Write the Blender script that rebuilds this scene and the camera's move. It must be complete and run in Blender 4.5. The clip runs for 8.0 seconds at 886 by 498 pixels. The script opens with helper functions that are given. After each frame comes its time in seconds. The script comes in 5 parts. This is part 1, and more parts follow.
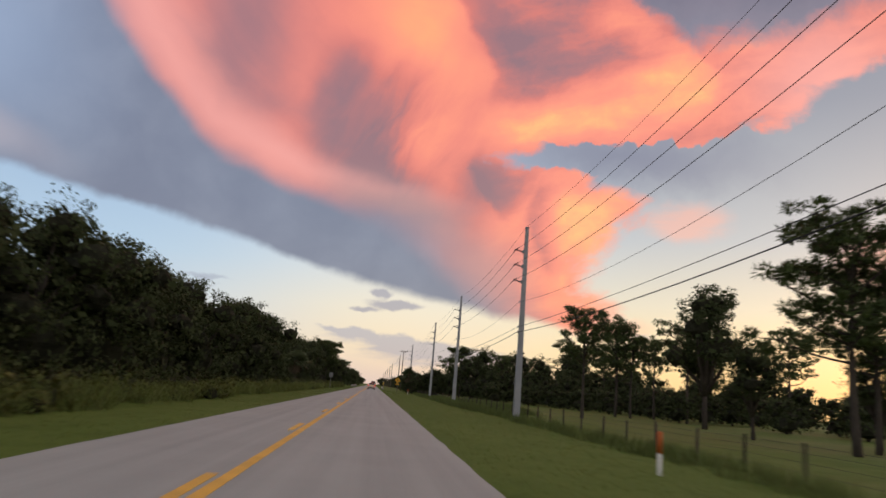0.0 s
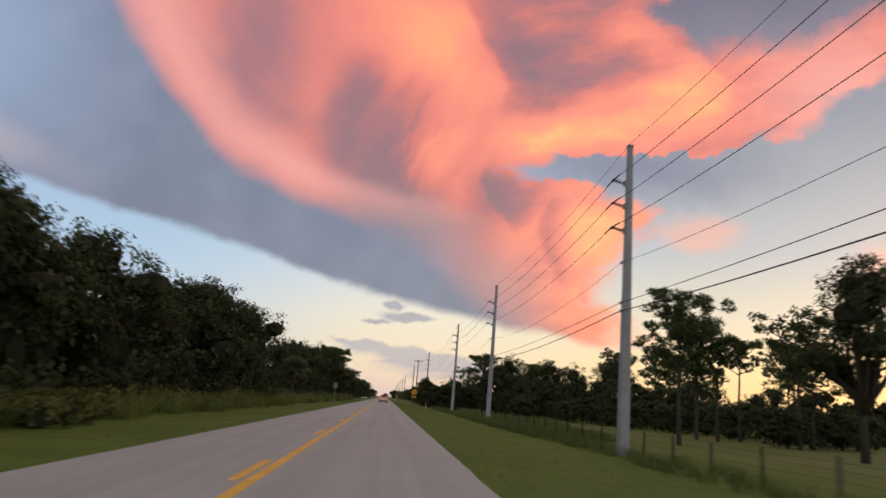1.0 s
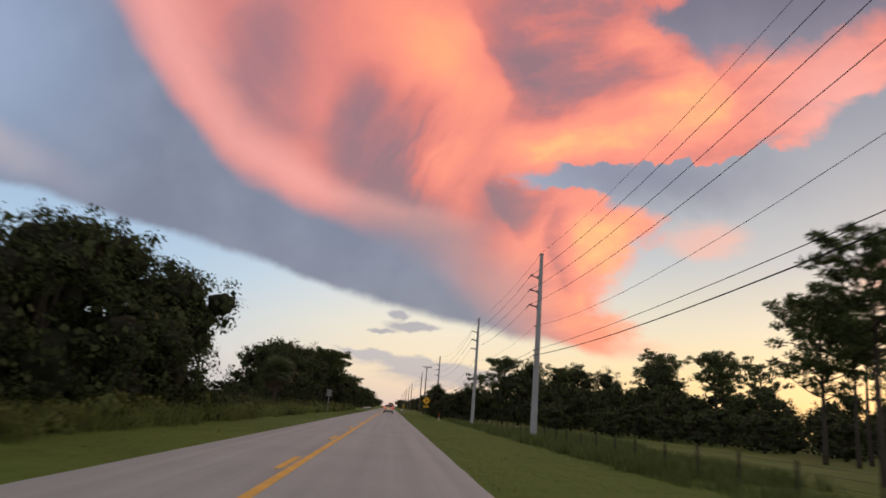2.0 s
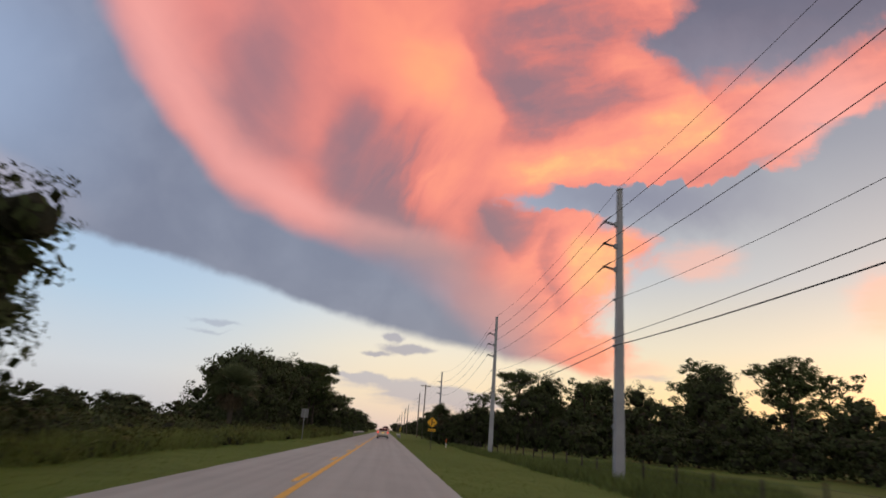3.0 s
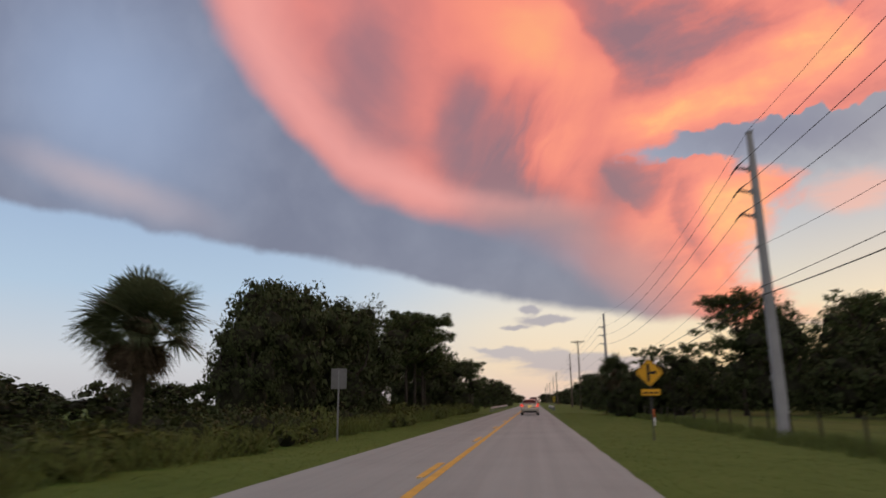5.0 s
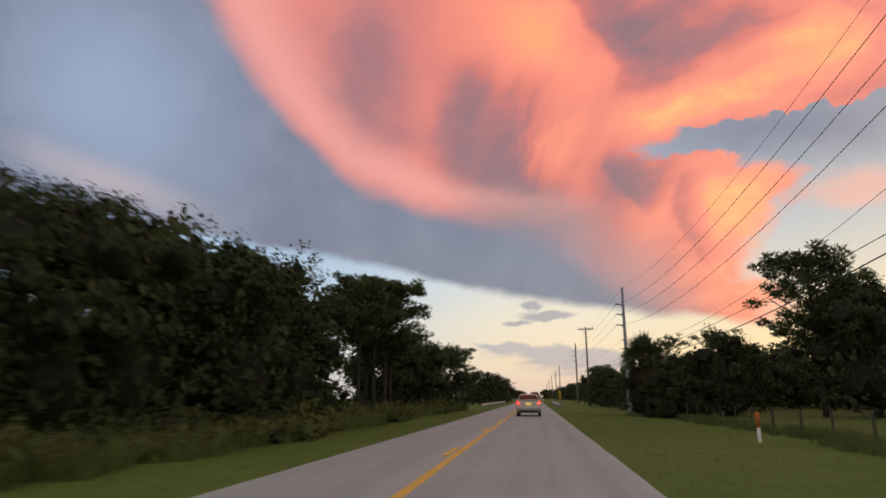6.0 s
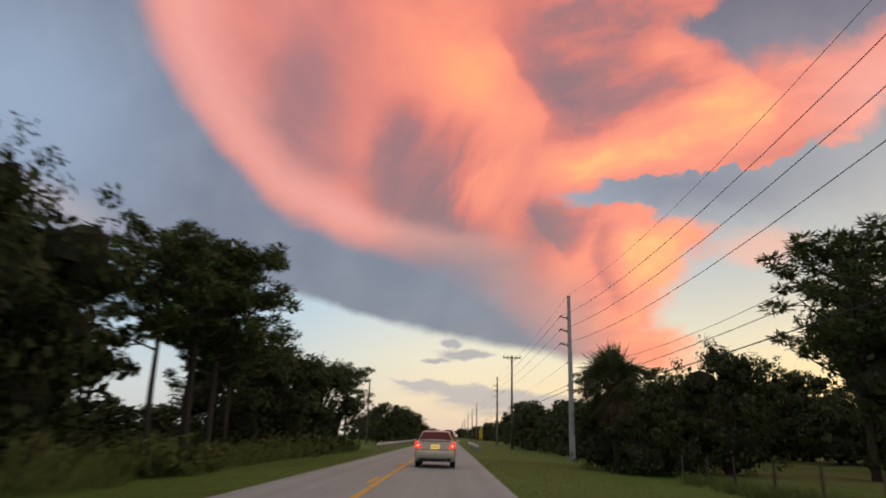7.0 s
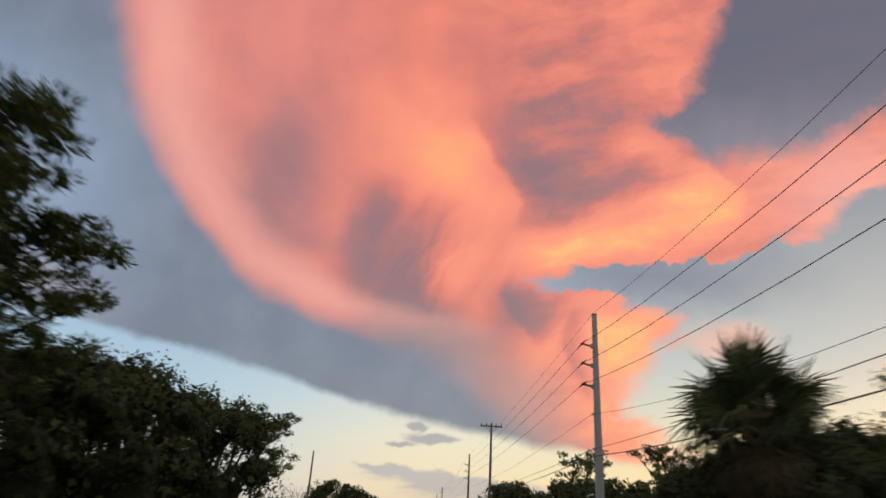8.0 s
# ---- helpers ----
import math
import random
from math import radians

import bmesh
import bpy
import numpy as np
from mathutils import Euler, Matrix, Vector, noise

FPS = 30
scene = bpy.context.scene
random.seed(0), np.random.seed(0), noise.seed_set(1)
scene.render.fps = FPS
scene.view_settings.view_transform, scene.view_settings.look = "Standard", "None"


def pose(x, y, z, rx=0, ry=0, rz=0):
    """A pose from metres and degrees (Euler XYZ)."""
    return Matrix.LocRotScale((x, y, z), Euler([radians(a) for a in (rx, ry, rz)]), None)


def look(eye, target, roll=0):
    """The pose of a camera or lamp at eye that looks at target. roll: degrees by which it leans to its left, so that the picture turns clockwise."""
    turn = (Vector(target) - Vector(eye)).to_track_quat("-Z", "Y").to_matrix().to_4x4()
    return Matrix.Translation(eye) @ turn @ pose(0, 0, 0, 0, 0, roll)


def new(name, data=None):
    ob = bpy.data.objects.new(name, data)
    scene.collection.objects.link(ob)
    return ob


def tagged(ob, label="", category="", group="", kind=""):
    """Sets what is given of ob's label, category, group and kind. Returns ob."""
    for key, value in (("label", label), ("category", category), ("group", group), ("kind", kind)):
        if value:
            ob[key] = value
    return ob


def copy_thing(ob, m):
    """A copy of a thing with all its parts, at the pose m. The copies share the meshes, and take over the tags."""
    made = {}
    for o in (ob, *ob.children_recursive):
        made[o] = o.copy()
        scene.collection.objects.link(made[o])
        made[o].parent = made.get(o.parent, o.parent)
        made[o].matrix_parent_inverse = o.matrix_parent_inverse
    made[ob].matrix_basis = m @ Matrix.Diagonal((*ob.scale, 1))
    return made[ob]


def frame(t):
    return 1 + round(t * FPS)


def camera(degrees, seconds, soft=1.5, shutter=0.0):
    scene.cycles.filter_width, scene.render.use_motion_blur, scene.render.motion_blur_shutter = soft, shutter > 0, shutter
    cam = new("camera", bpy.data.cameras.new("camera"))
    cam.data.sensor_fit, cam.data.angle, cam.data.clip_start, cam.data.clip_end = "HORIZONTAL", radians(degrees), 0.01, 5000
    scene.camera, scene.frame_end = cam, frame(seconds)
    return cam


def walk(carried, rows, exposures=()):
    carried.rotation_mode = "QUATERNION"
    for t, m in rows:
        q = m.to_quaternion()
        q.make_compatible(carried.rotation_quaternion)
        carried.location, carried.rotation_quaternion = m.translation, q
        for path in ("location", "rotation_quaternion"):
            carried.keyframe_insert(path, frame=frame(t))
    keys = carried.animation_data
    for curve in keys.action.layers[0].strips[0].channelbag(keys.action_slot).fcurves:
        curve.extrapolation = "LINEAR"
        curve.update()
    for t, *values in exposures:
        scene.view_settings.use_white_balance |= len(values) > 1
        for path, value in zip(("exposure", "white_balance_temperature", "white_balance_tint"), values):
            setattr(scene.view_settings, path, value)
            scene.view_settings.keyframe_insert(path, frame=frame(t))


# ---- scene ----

# ---------------------------------------------------------------- camera and its drive
cam = camera(66.9, 8.0, soft=1.6, shutter=0.45)


def view(x, y, yaw, pitch, roll):
    """A pose 1.28 m over the road: yaw to the left of the road's line, pitch up, lean to the left."""
    yw, pt = radians(yaw), radians(pitch)
    way = Vector((-math.sin(yw) * math.cos(pt), math.cos(yw) * math.cos(pt), math.sin(pt)))
    eye = Vector((x, y, 1.28))
    return look(eye, eye + way * 10.0, roll)


PATH = [
    (0.0, view(-0.10, 0.00, -4.86, 11.82, 4.88)),
    (0.5, view(-0.08, 9.32, -4.35, 12.31, 4.93)),
    (1.0, view(-0.06, 18.69, -3.72, 12.75, 4.96)),
    (2.5, view(-0.03, 46.98, -3.17, 14.09, 4.72)),
    (3.0, view(-0.02, 56.41, -3.57, 15.40, 4.31)),
    (3.5, view(-0.01, 65.83, -1.75, 17.72, 3.97)),
    (4.0, view(0.00, 75.23, 0.97, 18.16, 3.31)),
    (4.5, view(0.02, 84.61, 3.54, 15.61, 1.01)),
    (5.0, view(0.04, 93.98, 7.44, 12.89, -0.58)),
    (5.2, view(0.05, 97.72, 8.60, 12.41, -1.11)),
    (6.3, view(0.12, 118.32, 6.20, 12.75, 0.38)),
    (6.5, view(0.14, 122.08, 4.54, 13.27, 0.79)),
    (7.0, view(0.20, 131.49, 1.02, 15.59, 1.53)),
    (7.5, view(0.27, 140.95, -0.78, 19.06, 3.00)),
    (8.0, view(0.35, 150.49, -1.18, 22.51, 3.40)),
]
walk(cam, PATH, [(0.0, 0.0, 6720, 11), (3.0, -0.02, 6720, 12), (4.5, -0.07, 6780, 14), (5.0, -0.10, 6780, 14), (6.5, 0.0, 6920, 9), (8.0, -0.06, 6880, 5)])


# ---------------------------------------------------------------- node writing
def lin(r, g, b):
    """A colour given as display values 0 to 255, as linear light."""
    def one(c):
        c /= 255.0
        return c / 12.92 if c <= 0.04045 else ((c + 0.055) / 1.055) ** 2.4
    return (one(r), one(g), one(b), 1.0)


class Nodes:
    """Writes a node tree in short calls. Sockets or plain numbers serve as inputs."""

    def __init__(self, tree):
        self.tree = tree
        tree.nodes.clear()

    def add(self, kind, inputs=(), **settings):
        n = self.tree.nodes.new(kind)
        for key, value in settings.items():
            setattr(n, key, value)
        for key, value in dict(inputs).items():
            self.put(n.inputs[key], value)
        return n

    def put(self, socket, value):
        if isinstance(value, bpy.types.NodeSocket):
            self.tree.links.new(value, socket)
        else:
            socket.default_value = value

    def math(self, op, a, b=0.0, c=0.0, clamp=False):
        n = self.add("ShaderNodeMath", {0: a, 1: b, 2: c}, operation=op, use_clamp=clamp)
        return n.outputs[0]

    def mix(self, f, a, b):
        n = self.add("ShaderNodeMix", {0: f, 6: a, 7: b}, data_type="RGBA")
        return n.outputs[2]

    def ramp(self, f, stops, interpolation="LINEAR"):
        n = self.add("ShaderNodeValToRGB", {0: f})
        r = n.color_ramp
        r.interpolation = interpolation
        while len(r.elements) < len(stops):
            r.elements.new(0.5)
        for e, (at, colour) in zip(r.elements, stops):
            e.position = at
            e.color = colour if isinstance(colour, tuple) else (colour, colour, colour, 1.0)
        return n.outputs[0]

    def noise(self, vector, scale, detail=4.0, rough=0.55, warp=0.0):
        n = self.add("ShaderNodeTexNoise", {"Vector": vector, "Scale": scale, "Detail": detail, "Roughness": rough, "Distortion": warp})
        return n.outputs[0], n.outputs[1]

    def step(self, a, low, high):
        """0 at low, 1 at high, smooth between."""
        n = self.add("ShaderNodeMapRange", {0: a, 1: low, 2: high, 3: 0.0, 4: 1.0}, interpolation_type="SMOOTHSTEP")
        return n.outputs[0]


# ---------------------------------------------------------------- world: evening sky with one great lit cloud
world = bpy.data.worlds.new("evening_sky")
scene.world = world
world.use_nodes = True
w = Nodes(world.node_tree)
way = w.add("ShaderNodeTexCoord").outputs["Generated"]
split = w.add("ShaderNodeSeparateXYZ", {0: way})
dx, dy, dz = split.outputs

# The cloud is laid out on a plane set square to one way of looking, about 14 degrees up the road.
plane = view(0, 0, -3.17, 14.09, 4.72).to_3x3()


def along(v):
    return w.add("ShaderNodeVectorMath", {0: way, 1: tuple(v)}, operation="DOT_PRODUCT").outputs["Value"]


ahead = along(plane @ Vector((0, 0, -1)))
depth = w.math("MAXIMUM", ahead, 0.15)
px = w.math("MULTIPLY_ADD", w.math("DIVIDE", along(plane @ Vector((1, 0, 0))), depth), 11.86, 7.84)
py = w.math("MULTIPLY_ADD", w.math("DIVIDE", along(plane @ Vector((0, 1, 0))), depth), -11.86, 4.41)
flat = w.add("ShaderNodeCombineXYZ", {0: px, 1: py}).outputs[0]


def warped(vector, scale, amount, detail):
    _, colour = w.noise(vector, scale, detail, 0.55)
    off = w.add("ShaderNodeVectorMath", {0: colour, 1: (0.5, 0.5, 0.5)}, operation="SUBTRACT").outputs[0]
    off = w.add("ShaderNodeVectorMath", {0: off, 1: (amount, amount, 0.0)}, operation="MULTIPLY").outputs[0]
    return w.add("ShaderNodeVectorMath", {0: vector, 1: off}, operation="ADD").outputs[0]


soft_flat = warped(warped(flat, 0.55, 0.45, 2.0), 2.4, 0.10, 3.0)
rag_flat = warped(warped(flat, 1.3, 0.70, 4.0), 3.6, 0.28, 5.0)
sx, sy, _ = w.add("ShaderNodeSeparateXYZ", {0: soft_flat}).outputs
rx, ry, _ = w.add("ShaderNodeSeparateXYZ", {0: rag_flat}).outputs


def bump(vector, x, y, a, b, turn=0.0):
    """A soft mound, 1 in the middle and 0 at the half-axes a and b."""
    m = w.add("ShaderNodeMapping", {"Vector": vector, "Location": (x, y, 0), "Rotation": (0, 0, radians(turn)), "Scale": (a, b, 1)}, vector_type="TEXTURE")
    m = w.add("ShaderNodeVectorMath", {0: m.outputs[0], 1: (1, 1, 0)}, operation="MULTIPLY").outputs[0]
    return w.step(w.add("ShaderNodeTexGradient", {0: m}, gradient_type="SPHERICAL").outputs[1], 0.0, 1.0)


def mounds(vector, rows, start=0.0):
    total = start
    for weight, *place in rows:
        total = w.math("MULTIPLY_ADD", bump(vector, *place), weight, total)
    return total


def edge(value, low, high, points, shift=5.0):
    """A smooth line through a few points, for the rim of a cloud."""
    span = high - low
    f = w.math("DIVIDE", w.math("SUBTRACT", value, low), span, clamp=True)
    stops = [((at - low) / span, (v + shift) / 25.0) for at, v in points]
    grey = w.ramp(f, stops)
    return w.math("SUBTRACT", w.math("MULTIPLY", grey, 25.0), shift)


# clear sky: yellow towards the sunset on the right, blue on the left
side = w.step(w.math("DIVIDE", dx, w.math("MAXIMUM", w.math("ABSOLUTE", dy), 0.2)), -0.55, 0.62)
sky_left = w.ramp(dz, [(0.0, lin(196, 199, 204)), (0.06, lin(200, 210, 220)), (0.16, lin(172, 200, 226)), (0.30, lin(150, 178, 214)), (0.5, lin(132, 152, 190)), (0.8, lin(190, 188, 196)), (1.0, lin(196, 194, 202))])
sky_right = w.ramp(dz, [(0.0, lin(238, 208, 150)), (0.07, lin(238, 216, 172)), (0.14, lin(216, 211, 194)), (0.23, lin(182, 189, 196)), (0.40, lin(140, 148, 164)), (0.55, lin(118, 126, 146)), (0.8, lin(190, 188, 196)), (1.0, lin(196, 194, 202))])
sky_mid = w.ramp(dz, [(0.0, lin(226, 204, 192)), (0.05, lin(238, 220, 192)), (0.11, lin(232, 224, 206)), (0.19, lin(205, 216, 226)), (0.32, lin(160, 176, 204)), (0.8, lin(190, 188, 196)), (1.0, lin(196, 194, 202))])
clear = w.mix(w.step(side, 0.0, 0.5), sky_left, sky_mid)
clear = w.mix(w.step(side, 0.5, 1.0), clear, sky_right)

# towards the east, behind: the pale rose and lavender of dusk
east = w.ramp(dz, [(0.0, lin(184, 180, 188)), (0.12, lin(214, 202, 196)), (0.3, lin(208, 202, 202)), (0.6, lin(200, 198, 204)), (1.0, lin(196, 194, 202))])
clear = w.mix(w.step(dy, 0.15, -0.35), clear, east)

# rims of the great cloud, drawn out into level fingers on the far side
wing_way = w.add("ShaderNodeMapping", {"Vector": soft_flat, "Rotation": (0, 0, radians(-10)), "Scale": (1.8, 0.62, 1.0)}, vector_type="TEXTURE").outputs[0]
wing_fibre, _ = w.noise(wing_way, 1.3, 5.0, 0.55, 0.3)
finger = w.math("MULTIPLY_ADD", wing_fibre, 1.6, -0.8)
bottom = edge(sx, -6.0, 14.0, [(-6, 1.4), (-2.5, 2.5), (-1, 2.95), (0, 3.35), (1, 3.65), (2, 4.0), (3.3, 4.38), (4.6, 4.75), (5.6, 5.15), (6.4, 5.45), (7.6, 5.72), (8.5, 5.95), (9.2, 6.1), (10, 6.3), (11.5, 6.7), (14, 7.0)])
right = edge(ry, -4.0, 7.0, [(-4, 20), (0.5, 19), (1.4, 16.4), (1.9, 15.3), (2.4, 14.6), (2.75, 13.9), (2.9, 12.9), (2.98, 11.4), (3.1, 10.0), (3.3, 9.3), (3.45, 9.8), (3.6, 11.0), (3.9, 11.5), (4.3, 11.75), (4.6, 11.25), (5.0, 10.95), (5.4, 10.9), (5.9, 11.15), (6.4, 11.1), (7, 10.6)])
under = w.math("SUBTRACT", bottom, w.math("MULTIPLY_ADD", ry, 0.25, w.math("MULTIPLY", sy, 0.75)))
inside = w.math("MULTIPLY", w.step(under, -0.07, 0.15), w.step(w.math("ADD", w.math("SUBTRACT", right, rx), finger), -0.20, 0.55))
# the slate sky that cuts into the cloud high on the far side: a ragged near edge and a level lower one
slate_near = edge(ry, -4.0, 2.0, [(-4, 13.6), (-2, 12.9), (-0.7, 12.4), (-0.1, 12.15), (0.15, 11.8), (0.38, 11.30), (0.5, 11.35), (0.75, 11.8), (1.1, 12.1), (1.4, 12.5), (2, 14.0)])
slate_low = edge(rx, 10.0, 20.0, [(10, 1.4), (12.3, 1.38), (12.9, 1.22), (13.5, 1.08), (14.5, 0.92), (15.2, 0.7), (15.7, 0.45), (17, 0.0), (20, -1.0)])
slate = w.math("MULTIPLY", w.step(w.math("MULTIPLY_ADD", finger, 0.25, w.math("SUBTRACT", rx, slate_near)), -0.12, 0.42), w.step(w.math("MULTIPLY_ADD", finger, 0.5, w.math("SUBTRACT", slate_low, ry)), -0.30, 0.32))

# how strongly the last sun reaches each part of it: nothing outside the great arc, a crest along it, patches within
outer = edge(sy, -4.0, 7.0, [(-4, 1.3), (-2, 1.45), (0, 1.9), (0.5, 2.15), (1, 2.42), (1.5, 2.72), (2, 3.05), (2.5, 3.5), (3, 3.95), (3.4, 4.4), (3.7, 5.0), (4.05, 6.0), (4.4, 6.8), (4.8, 7.4), (5.3, 8.0), (6, 8.8), (7, 9.4)])
crest = edge(sy, -4.0, 7.0, [(-4, 2.4), (-2, 2.5), (0, 2.85), (0.5, 2.98), (1, 3.15), (1.5, 3.36), (2, 3.66), (2.5, 4.18), (3, 4.85), (3.4, 5.6), (3.7, 6.4), (4.05, 7.6), (4.4, 8.8), (4.8, 9.6), (5.3, 10.0), (6, 10.4), (7, 10.8)])
rise = w.step(w.math("DIVIDE", w.math("SUBTRACT", sx, outer), w.math("SUBTRACT", crest, outer)), -0.15, 1.0)
past = w.math("SUBTRACT", 1.0, w.step(w.math("SUBTRACT", sx, crest), -0.1, 1.05))
arc = w.math("MULTIPLY", past, w.math("SUBTRACT", 1.0, w.step(sy, 3.2, 4.6)))
inner = mounds(soft_flat, [
    (-0.32, 4.5, 1.45, 1.3, 1.8, -14), (-0.16, 4.9, 0.2, 2.0, 1.6, 0), (-0.36, 6.42, 2.1, 0.8, 1.4, 18), (-0.22, 7.2, 2.6, 0.7, 1.6, 24), (-0.24, 6.55, 3.15, 1.4, 1.2, 36),
    (-0.24, 7.0, 3.75, 1.1, 1.5, -34), (0.26, 7.4, 0.4, 2.2, 1.6, 10), (0.22, 8.4, 1.6, 1.3, 1.6, -20), (0.12, 7.7, 1.1, 1.4, 1.2, 0), (0.12, 7.9, 3.0, 0.9, 1.3, 0), (-0.10, 5.5, 2.4, 1.5, 1.0, 40),
], 0.47)
inner = mounds(soft_flat, [
    (-0.30, 8.95, 3.85, 1.15, 0.75, -12), (0.16, 9.2, 2.9, 1.3, 0.5, -12), (0.16, 9.3, 4.45, 0.8, 0.7, -40), (-0.20, 9.85, 4.35, 0.5, 0.95, 14), (0.36, 10.7, 4.25, 1.6, 1.2, 0), (0.32, 10.5, 5.25, 1.3, 1.4, 0),
    (0.32, 11.4, 2.40, 3.0, 0.85, -9), (0.26, 12.45, 1.85, 1.5, 1.0, -12), (0.24, 9.9, 2.62, 2.0, 0.5, -4), (-0.26, 7.6, 4.35, 2.2, 0.85, 26),
], inner)
inner = mounds(soft_flat, [
    (-0.20, 9.3, 0.15, 2.1, 0.9, 8), (-0.26, 9.8, 1.25, 2.4, 0.80, 8), (-0.20, 10.6, 1.55, 1.9, 0.6, -8), (-0.16, 9.9, 2.05, 1.4, 0.32, -10), (-0.18, 10.6, 0.20, 1.9, 0.8, 0), (-0.12, 9.4, -1.0, 2.6, 1.2, 0), (0.16, 11.5, 0.95, 1.3, 0.45, 24),
], inner)


def fold(across, along, points, low, high, width, strength):
    """A billow's sharp bright rim: dusk sets in past the line and fades again over the given width."""
    d = w.math("SUBTRACT", across, edge(along, low, high, points))
    dark = w.math("MULTIPLY", w.step(d, -0.06, 0.16), w.math("SUBTRACT", 1.0, w.step(d, 0.1, width)))
    ends = w.math("MULTIPLY", w.step(along, low, low + 0.3 * (high - low)), w.math("SUBTRACT", 1.0, w.step(along, high - 0.3 * (high - low), high)))
    return w.math("MULTIPLY", w.math("MULTIPLY", dark, ends), -strength)


fine_flat = warped(warped(soft_flat, 1.1, 0.40, 4.0), 4.0, 0.14, 4.0)
fx, fy, _ = w.add("ShaderNodeSeparateXYZ", {0: fine_flat}).outputs
folds = fold(fx, fy, [(-0.2, 8.0), (0.5, 8.25), (1.0, 8.6), (1.5, 8.98), (1.9, 9.0), (2.3, 8.8), (2.6, 8.7)], -0.2, 2.6, 1.6, 0.26)
folds = w.math("ADD", folds, fold(fx, fy, [(3.2, 8.7), (3.6, 8.55), (4.0, 8.75), (4.6, 9.3)], 3.2, 4.6, 0.9, 0.22))
folds = w.math("ADD", folds, fold(fx, fy, [(3.6, 10.0), (4.2, 9.62), (4.8, 9.6), (5.6, 9.9)], 3.6, 5.6, 0.7, 0.24))
folds = w.math("ADD", folds, fold(fx, fy, [(0.8, 11.6), (1.3, 12.5), (1.8, 13.05), (2.2, 12.9), (2.6, 12.5)], 0.8, 2.6, 1.0, 0.16))
folds = w.math("ADD", folds, fold(fx, fy, [(4.6, 10.5), (5.0, 10.2), (5.4, 10.3), (5.9, 10.6)], 4.6, 5.9, 0.6, 0.16))
inner = w.math("ADD", inner, folds)
# fibres: round the fold on the near side, along the wing on the far side
ox, oy = w.math("MULTIPLY", w.math("SUBTRACT", sx, 10.0), 0.125), w.math("MULTIPLY", w.math("ADD", sy, 1.5), 0.159)
reach = w.math("SQRT", w.math("MULTIPLY_ADD", ox, ox, w.math("MULTIPLY", oy, oy)))
far_out = w.math("MAXIMUM", reach, 0.1)
round_way = w.add("ShaderNodeCombineXYZ", {0: w.math("MULTIPLY", reach, 9.0), 1: w.math("MULTIPLY", w.math("DIVIDE", ox, far_out), 2.6), 2: w.math("MULTIPLY", w.math("DIVIDE", oy, far_out), 2.6)}).outputs[0]
round_fibre, _ = w.noise(round_way, 0.9, 4.0, 0.5, 0.4)
slant_way = w.add("ShaderNodeMapping", {"Vector": soft_flat, "Rotation": (0, 0, radians(-58)), "Scale": (1.4, 0.46, 1.0)}, vector_type="TEXTURE").outputs[0]
slant_fibre, _ = w.noise(slant_way, 1.3, 4.0, 0.55, 0.3)
along_wing = w.step(sx, 8.4, 9.6)
near_streak = w.mix(bump(soft_flat, 7.5, 2.8, 2.6, 2.4), round_fibre, slant_fibre)
streak = w.mix(along_wing, near_streak, wing_fibre)
billow, _ = w.noise(soft_flat, 0.9, 4.0, 0.5, 0.2)
wisp, _ = w.noise(rag_flat, 2.6, 5.0, 0.6, 0.0)
grain = w.math("MULTIPLY_ADD", w.math("MAXIMUM", along_wing, bump(soft_flat, 7.4, 2.8, 2.6, 2.4)), 0.34, 0.34)
rough_light = w.math("ADD", w.math("MULTIPLY", w.math("SUBTRACT", streak, 0.5), grain), w.math("MULTIPLY_ADD", billow, 0.16, -0.08))
rough_light = w.math("ADD", rough_light, w.math("MULTIPLY", w.math("SUBTRACT", wisp, 0.5), w.math("MULTIPLY_ADD", along_wing, 0.20, 0.05)))
lit = w.math("ADD", inner, rough_light)
sunlit = w.ramp(lit, [(0.04, lin(146, 108, 118)), (0.20, lin(174, 112, 116)), (0.36, lin(214, 120, 112)), (0.52, lin(238, 134, 118)), (0.72, lin(254, 150, 122)), (0.88, lin(255, 168, 120)), (1.0, lin(255, 188, 122))])
shade = w.mix(w.step(w.math("MULTIPLY_ADD", wisp, 0.1, billow), 0.30, 0.90), lin(114, 122, 147), lin(128, 136, 159))
cloud = w.mix(w.math("ADD", rise, w.math("MULTIPLY", w.math("MULTIPLY", rough_light, rise), w.math("SUBTRACT", 1.0, rise)), clamp=True), shade, sunlit)
# rosier on the near side, more orange towards the sun
rosy = w.math("MULTIPLY", w.math("SUBTRACT", 1.0, w.step(sx, 4.2, 7.6)), 0.75)
cloud = w.mix(w.math("MULTIPLY", rosy, rise), cloud, w.mix(w.step(lit, 0.05, 0.6), lin(158, 114, 124), lin(228, 138, 132)))
# the great arc is paler than the folds inside it, and so is the far tip of the wing
pale_rose = w.math("ADD", w.math("MULTIPLY", arc, 0.9), w.math("MULTIPLY", bump(soft_flat, 14.9, 1.9, 2.3, 1.9, -10), 0.9), clamp=True)
cloud = w.mix(w.math("MULTIPLY", pale_rose, rise), cloud, w.mix(streak, lin(226, 152, 150), lin(255, 172, 160)))
# a dusty belly below the arc
cloud = w.mix(w.math("MULTIPLY", w.math("MULTIPLY", w.math("MAXIMUM", bump(soft_flat, 7.6, 4.55, 2.6, 0.95, 24), bump(soft_flat, 8.6, 5.3, 1.5, 1.2, 20)), rise), 0.95), cloud, w.mix(streak, lin(158, 130, 138), lin(200, 152, 148)))
